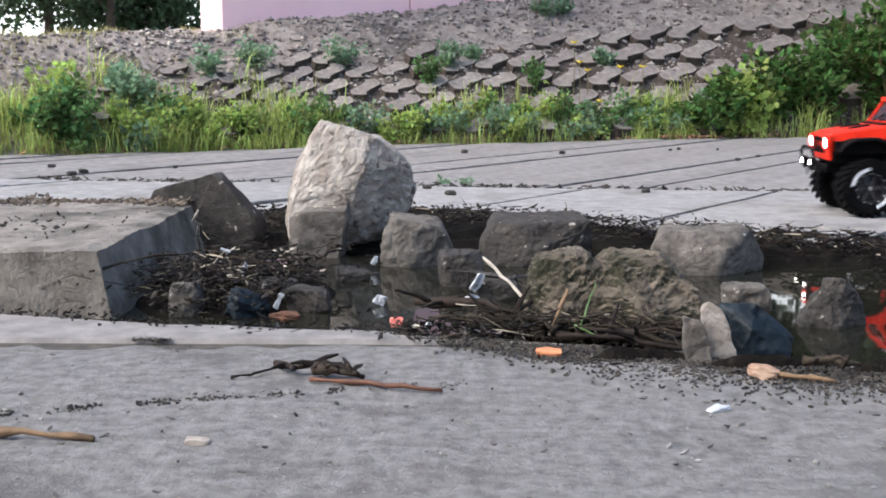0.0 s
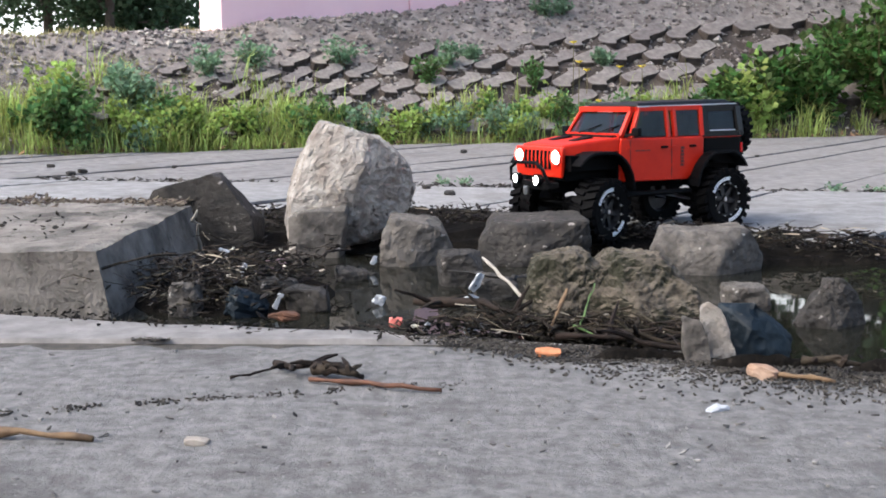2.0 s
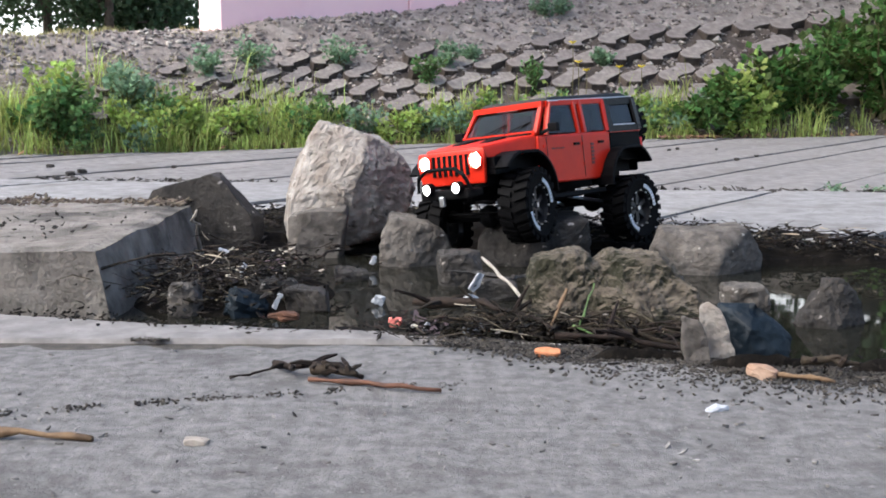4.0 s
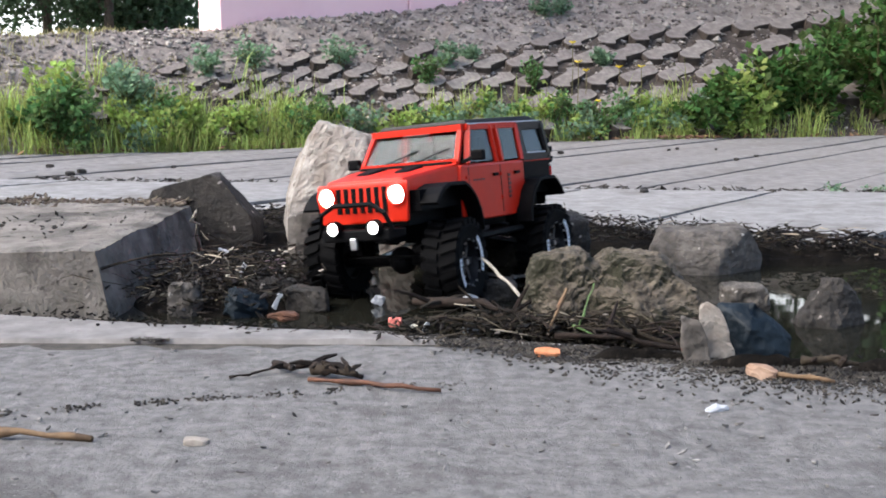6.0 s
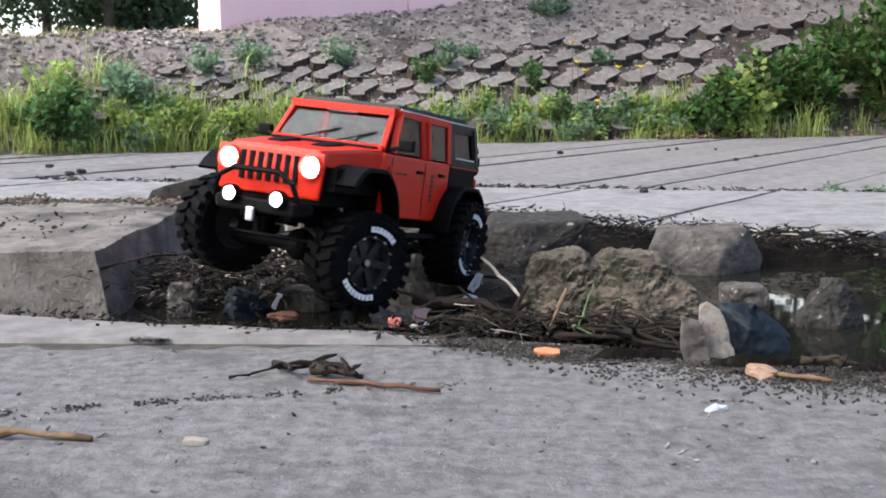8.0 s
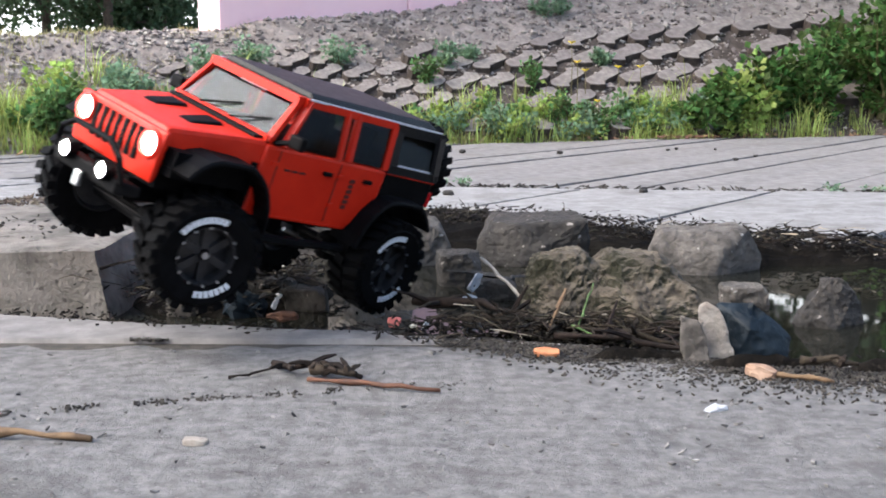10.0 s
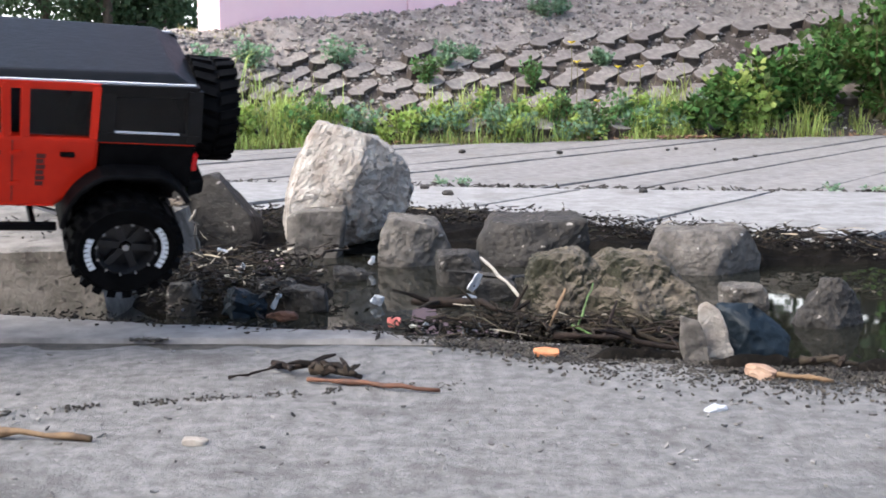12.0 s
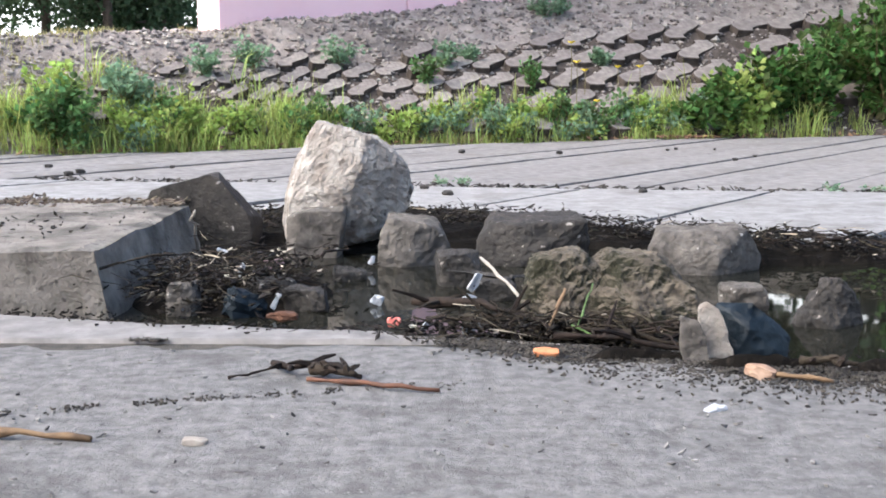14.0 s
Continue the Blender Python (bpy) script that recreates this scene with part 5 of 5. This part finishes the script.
def debris():
    rnd = random.Random(77)
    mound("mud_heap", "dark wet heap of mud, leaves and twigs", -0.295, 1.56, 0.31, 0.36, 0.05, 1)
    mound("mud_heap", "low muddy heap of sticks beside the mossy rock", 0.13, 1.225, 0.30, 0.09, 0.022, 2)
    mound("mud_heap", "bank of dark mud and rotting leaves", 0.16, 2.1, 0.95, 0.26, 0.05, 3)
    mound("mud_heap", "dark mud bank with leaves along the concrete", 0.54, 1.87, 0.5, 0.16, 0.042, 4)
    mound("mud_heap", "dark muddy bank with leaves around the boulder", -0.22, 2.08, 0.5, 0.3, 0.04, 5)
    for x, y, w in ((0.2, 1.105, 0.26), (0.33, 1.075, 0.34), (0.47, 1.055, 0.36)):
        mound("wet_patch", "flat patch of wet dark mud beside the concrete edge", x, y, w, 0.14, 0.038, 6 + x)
    spots = lambda n, x, y, sx, sy, z0, z1: [(rnd.gauss(x, sx), rnd.gauss(y, sy), rnd.uniform(z0, z1)) for _ in range(n)]
    heap = spots(1500, -0.30, 1.54, 0.06, 0.085, -0.01, 0.034)
    right = spots(800, 0.11, 1.225, 0.08, 0.018, -0.008, 0.018)
    bank = [(x, far_edge(x) - 0.06 + rnd.gauss(-0.03, 0.07), rnd.uniform(0.0, 0.024)) for x in [rnd.uniform(-0.5, 0.85) for _ in range(2600)]]
    rim = [(x, near_edge(x) + rnd.gauss(0.0, 0.014), rnd.uniform(-0.004, 0.006)) for x in [rnd.uniform(-0.55, 0.5) for _ in range(500)]]
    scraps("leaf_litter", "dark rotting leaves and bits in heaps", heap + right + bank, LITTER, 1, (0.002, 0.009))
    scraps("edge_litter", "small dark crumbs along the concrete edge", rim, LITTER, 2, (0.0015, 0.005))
    pale = rnd.sample(heap, 26) + rnd.sample(right, 14) + rnd.sample(bank, 34)
    scraps("pale_litter", "pale dry leaf bits and wood chips", [(x, y, z + 0.006) for x, y, z in pale], surf("pale_bits", (0.25, 0.21, 0.16), (0.5, 0.45, 0.38), 60, 0.7, 0, vary=0.4, island=True), 3, (0.002, 0.007))
    straws("twig_tangle", "tangle of thin dark twigs", [(x, y, z + 0.006) for x, y, z in heap[:420] + right[:240] + bank[:420]], surf("tangle_twig", (0.01, 0.008, 0.006), (0.055, 0.043, 0.032), 60, 0.8, 0, vary=0.6, island=True, spec=0.2), 4, (0.015, 0.055), 0.0008)
    straws("straw_tangle", "a few thin pale dry stalks", [(x, y, z + 0.01) for x, y, z in heap[300:320] + right[300:314] + bank[300:318]], REED, 5, (0.02, 0.05), 0.0009)
    back = [(x, 1.925 - 0.05 * (x + 0.4) + rnd.gauss(0, 0.025), 0.071 + rnd.uniform(0, 0.01) * (0.6 + noise.noise(Vector((x * 12, 0, 0))))) for x in [rnd.uniform(-1.0, -0.44) for _ in range(900)]]
    scraps("slab_litter", "brown dry moss and leaf bits on the slab", back, surf("dry_moss", (0.05, 0.038, 0.028), (0.17, 0.13, 0.1), 40, 0.9, 0.3, vary=0.5, island=True), 12, (0.003, 0.009), 0.8)
    top_bits = [(rnd.uniform(-0.75, -0.46), rnd.uniform(1.45, 1.8), 0.0765) for _ in range(60)]
    scraps("slab_crumbs", "small pale and dark crumbs on the slab", top_bits, LITTER, 13, (0.002, 0.007))
    # grit on the coarse foreground and wet grit band by the edge
    grit, crack = [], []
    for _ in range(6000):
        x = rnd.uniform(-0.06, 0.6)
        grit.append((x, near_edge(x) - abs(rnd.gauss(0.0, 0.06)) * min(1.0, 0.3 + x * 4) - 0.006, 0.002))
    for _ in range(420):
        x = rnd.uniform(-0.42, 0.02)
        crack.append((x, 1.015 + 0.26 * min(0.0, x + 0.03) + 0.012 * noise.noise(Vector((x * 20, 0, 3))) + rnd.gauss(0, 0.006), 0.0008))
    crack += [(rnd.uniform(-0.36, -0.275), 1.198 + rnd.gauss(0, 0.004), 0.002) for _ in range(260)]
    scraps("wet_grit", "dark wet grit along the water's edge", grit, GRIT, 6, (0.0012, 0.0036), 0.2)
    scraps("crack_dirt", "fine dark dirt along a crack in the concrete", [c for c in crack if noise.noise(Vector((c[0] * 30, 5, 0))) > -0.15], GRIT, 16, (0.0008, 0.0026), 0.1)
    pebbles = [(rnd.uniform(-0.5, 0.5), rnd.uniform(0.62, 1.15), 0.0016) for _ in range(260)]
    scraps("gravel_crumbs", "loose pale and grey crumbs on the concrete", pebbles, surf("crumb", (0.05, 0.047, 0.044), (0.23, 0.22, 0.21), 60, 0.85, 0, vary=0.5, island=True), 7, (0.0012, 0.0042), 0.15)
    dirt = [(x, 3.09 - 0.185 * x + rnd.gauss(0, 0.016), rnd.uniform(-0.012, 0.006)) for x in [rnd.uniform(-1.2, 1.6) for _ in range(900)]]
    scraps("joint_dirt", "dark crumbs of earth in the long slab joint", dirt, GRIT, 15, (0.006, 0.016), 0.3)
    # larger single pieces
    twig("thick dark stick with peeling bark", (-0.165, 1.075, 0.006), (-0.075, 1.02, 0.006), 0.0045, 0.0032, BARK, 1, 0.06, 7)
    twig("clump of dark bark on the concrete", (-0.125, 1.04, 0.007), (-0.08, 1.02, 0.009), 0.0055, 0.004, BARK, 2, 0.12, 7)
    twig("thin reddish-brown twig on the concrete", (-0.125, 1.02, 0.004), (-0.002, 0.985, 0.003), 0.003, 0.0015, surf("red_twig", (0.06, 0.024, 0.012), (0.13, 0.052, 0.027), 50, 0.7, 0.3), 3, 0.03)
    twig("thin dark twig end", (-0.2, 1.03, 0.003), (-0.15, 1.06, 0.005), 0.0015, 0.001, BARK, 4, 0.05)
    twig("light brown tapering stick lying on concrete", (-0.40, 0.86, 0.005), (-0.272, 0.845, 0.003), 0.0055, 0.002, DRYWOOD, 5, 0.035)
    twig("brown stick lying across the debris", (-0.036, 1.34, 0.016), (0.13, 1.22, 0.012), 0.007, 0.003, BARK, 6, 0.05, 5)
    twig("long dark stick over the mud", (0.02, 1.27, 0.012), (0.27, 1.15, 0.004), 0.004, 0.0025, BARK, 7, 0.04, 6)
    twig("pale straight straw leaning on the rock", (0.05, 1.45, 0.052), (0.10, 1.30, 0.02), 0.0025, 0.002, PALEWOOD, 8, 0.01)
    twig("tan stalk leaning on the mossy rock", (0.137, 1.235, 0.05), (0.115, 1.2, 0.01), 0.0025, 0.002, DRYWOOD, 9, 0.01)
    twig("pale bent root by the slab", (-0.405, 1.86, 0.0), (-0.395, 1.8, 0.075), 0.003, 0.002, PALEWOOD, 10, 0.12)
    twig("pale stick in the debris heap", (-0.245, 1.66, 0.022), (-0.215, 1.62, 0.04), 0.0025, 0.002, PALEWOOD, 11, 0.02)
    twig("thin dark root hanging over the slab edge", (-0.44, 1.38, 0.045), (-0.34, 1.5, 0.05), 0.0018, 0.0012, BARK, 12, 0.06)
    green = plain("fresh_green_stalk", (0.07, 0.13, 0.035), 0.6)
    twig("fresh green grass stalk on the mossy rock", (0.148, 1.21, 0.01), (0.168, 1.24, 0.055), 0.0016, 0.0008, green, 21, 0.03)
    twig("bent green grass stalk beside the rock", (0.14, 1.2, 0.016), (0.172, 1.19, 0.004), 0.0014, 0.0008, green, 22, 0.03)
    twig("dark crumbled stick by the wet edge", (0.345, 1.06, 0.012), (0.395, 1.045, 0.012), 0.004, 0.003, BARK, 23, 0.1, 5)
    twig("dark thick wet stick along the concrete edge", (0.12, 1.185, 0.008), (0.285, 1.125, 0.006), 0.0035, 0.0028, BARK, 24, 0.03, 3)
    twig("thin dark branch on the mud bank", (0.62, 1.83, 0.02), (0.72, 1.9, 0.022), 0.004, 0.003, BARK, 25, 0.05, 3)
    for i in range(14):
        x = rnd.uniform(-0.38, -0.15)
        y = rnd.uniform(1.42, 1.7)
        a = rnd.uniform(0, 6.3)
        L = rnd.uniform(0.04, 0.11)
        twig("crooked dark twig in the heap", (x, y, 0.02 + rnd.uniform(0, 0.02)), (x + math.cos(a) * L, y + math.sin(a) * L, 0.015 + rnd.uniform(0, 0.025)), 0.0016, 0.0008, BARK, 100 + i, 0.08, 2)
    for i in range(12):
        x = rnd.uniform(-0.02, 0.26)
        y = 1.25 - 0.25 * x + rnd.gauss(0, 0.02)
        a = rnd.gauss(-0.5, 0.5)
        L = rnd.uniform(0.05, 0.12)
        twig("crooked wet twig beside the rock", (x, y, 0.012), (x + math.cos(a) * L, y + math.sin(a) * L, 0.008 + rnd.uniform(0, 0.02)), 0.0015, 0.0007, BARK, 130 + i, 0.08, 2)
    # bright scraps
    rock("orange_chip", "small flat orange brick chip on the concrete", (0.107, 1.13, 0.003), (0.026, 0.02, 0.008), 201, ORANGE, rough=0.03, detail=3, group="scraps")
    rock("red_scrap", "crumpled pink-red scrap in the debris", (-0.055, 1.275, 0.004), (0.014, 0.01, 0.011), 202, PINK, rough=0.08, detail=3, group="scraps")
    rock("wood_chip", "split pale wood chip by the water's edge", (0.302, 1.04, 0.006), (0.03, 0.014, 0.011), 203, surf("split_wood", (0.2, 0.11, 0.065), (0.42, 0.29, 0.21), 40, 0.7, 0.4), (0, 8, -30), rough=0.05, detail=3, group="scraps")
    twig("brown splinter of wood", (0.312, 1.035, 0.005), (0.362, 1.015, 0.003), 0.004, 0.0015, DRYWOOD, 14, 0.03)
    rock("white_chip", "small white shell-like chip on the concrete", (0.232, 0.93, 0.002), (0.022, 0.009, 0.005), 204, WHITE, (0, 0, 25), rough=0.05, detail=3, group="scraps")
    rock("pale_chip", "flat cream pebble on the concrete", (-0.19, 0.84, 0.002), (0.018, 0.010, 0.006), 205, PALEWOOD, rough=0.03, detail=3, group="scraps")
    rock("brown_scrap", "rusty brown leaf at the water's edge", (-0.19, 1.315, 0.003), (0.04, 0.012, 0.008), 206, surf("rust_leaf", (0.05, 0.022, 0.013), (0.12, 0.05, 0.026), 40, 0.8, 0.3), (0, 0, -8), rough=0.08, detail=3, group="scraps")
    chunk("plastic_bag", "crumpled dark blue plastic sheet at the water's edge",
          [(0.285, 1.15, 0.05), (0.32, 1.14, 0.055), (0.33, 1.14, 0.036), (0.358, 1.13, 0.018), (0.35, 1.12, -0.004), (0.295, 1.12, -0.004), (0.28, 1.15, 0.0), (0.31, 1.115, 0.03),
           (0.3, 1.19, 0.045), (0.35, 1.18, 0.01), (0.3, 1.19, -0.01)], 207, TARP, 0.12, 0.006, 0.0015, group="scraps")
    rock("plastic_bag", "dark blue-grey plastic lump in the debris", (-0.25, 1.41, -0.004), (0.046, 0.036, 0.038), 208, TARP, (10, 20, 30), rough=0.12, detail=3, cuts=6, group="scraps")
    for i, (x, y, z, sx, sy, sz, rz) in enumerate(((-0.32, 1.63, 0.034, 0.022, 0.012, 0.008, 10), (-0.268, 1.49, 0.028, 0.008, 0.006, 0.028, 20), (0.045, 1.50, 0.012, 0.016, 0.01, 0.04, 20),
                                                   (0.035, 1.42, 0.002, 0.03, 0.014, 0.02, 30), (-0.085, 1.47, -0.008, 0.024, 0.012, 0.018, 0), (-0.11, 1.76, 0.0, 0.012, 0.01, 0.02, 0),
                                                   (0.325, 1.7, 0.0, 0.012, 0.01, 0.03, 0), (-0.02, 1.245, 0.004, 0.008, 0.006, 0.018, 30), (-0.21, 1.405, 0.004, 0.01, 0.008, 0.03, 10))):
        rock("white_litter", "torn scrap of white plastic litter", (x, y, z), (sx * 0.65, sy * 0.5, sz * 0.7), 220 + i, WHITE, (10, 25, rz), rough=0.1, detail=3, cuts=9, group="white litter")
    # stones scattered on the far slabs and grass in their joint
    for i in range(20):
        x, y = rnd.uniform(-1.6, 2.2), rnd.uniform(2.7, 5.0)
        if y > foot(x) - 0.1:
            continue
        s = rnd.uniform(0.010, 0.022)
        rock("loose_stone", "small loose stone on the far concrete", (x, y, 0.003 + s * 0.2), (s * 1.4, s, s * 0.7), 300 + i, ROCK_DARK, (0, 0, rnd.uniform(0, 90)), rough=0.05, detail=2, group="loose stones")
    for i, (x, y) in enumerate(((0.05, 3.12), (0.0, 3.14), (1.02, 2.92), (1.1, 2.9))):
        plant("joint_weed", "low tuft of weed in the slab joint", x, y, 0.09, 0.016, 70, 0.009, GREEN_GREY, 400 + i, 6, "weeds in the joints", base=0.0)


debris()

motions()
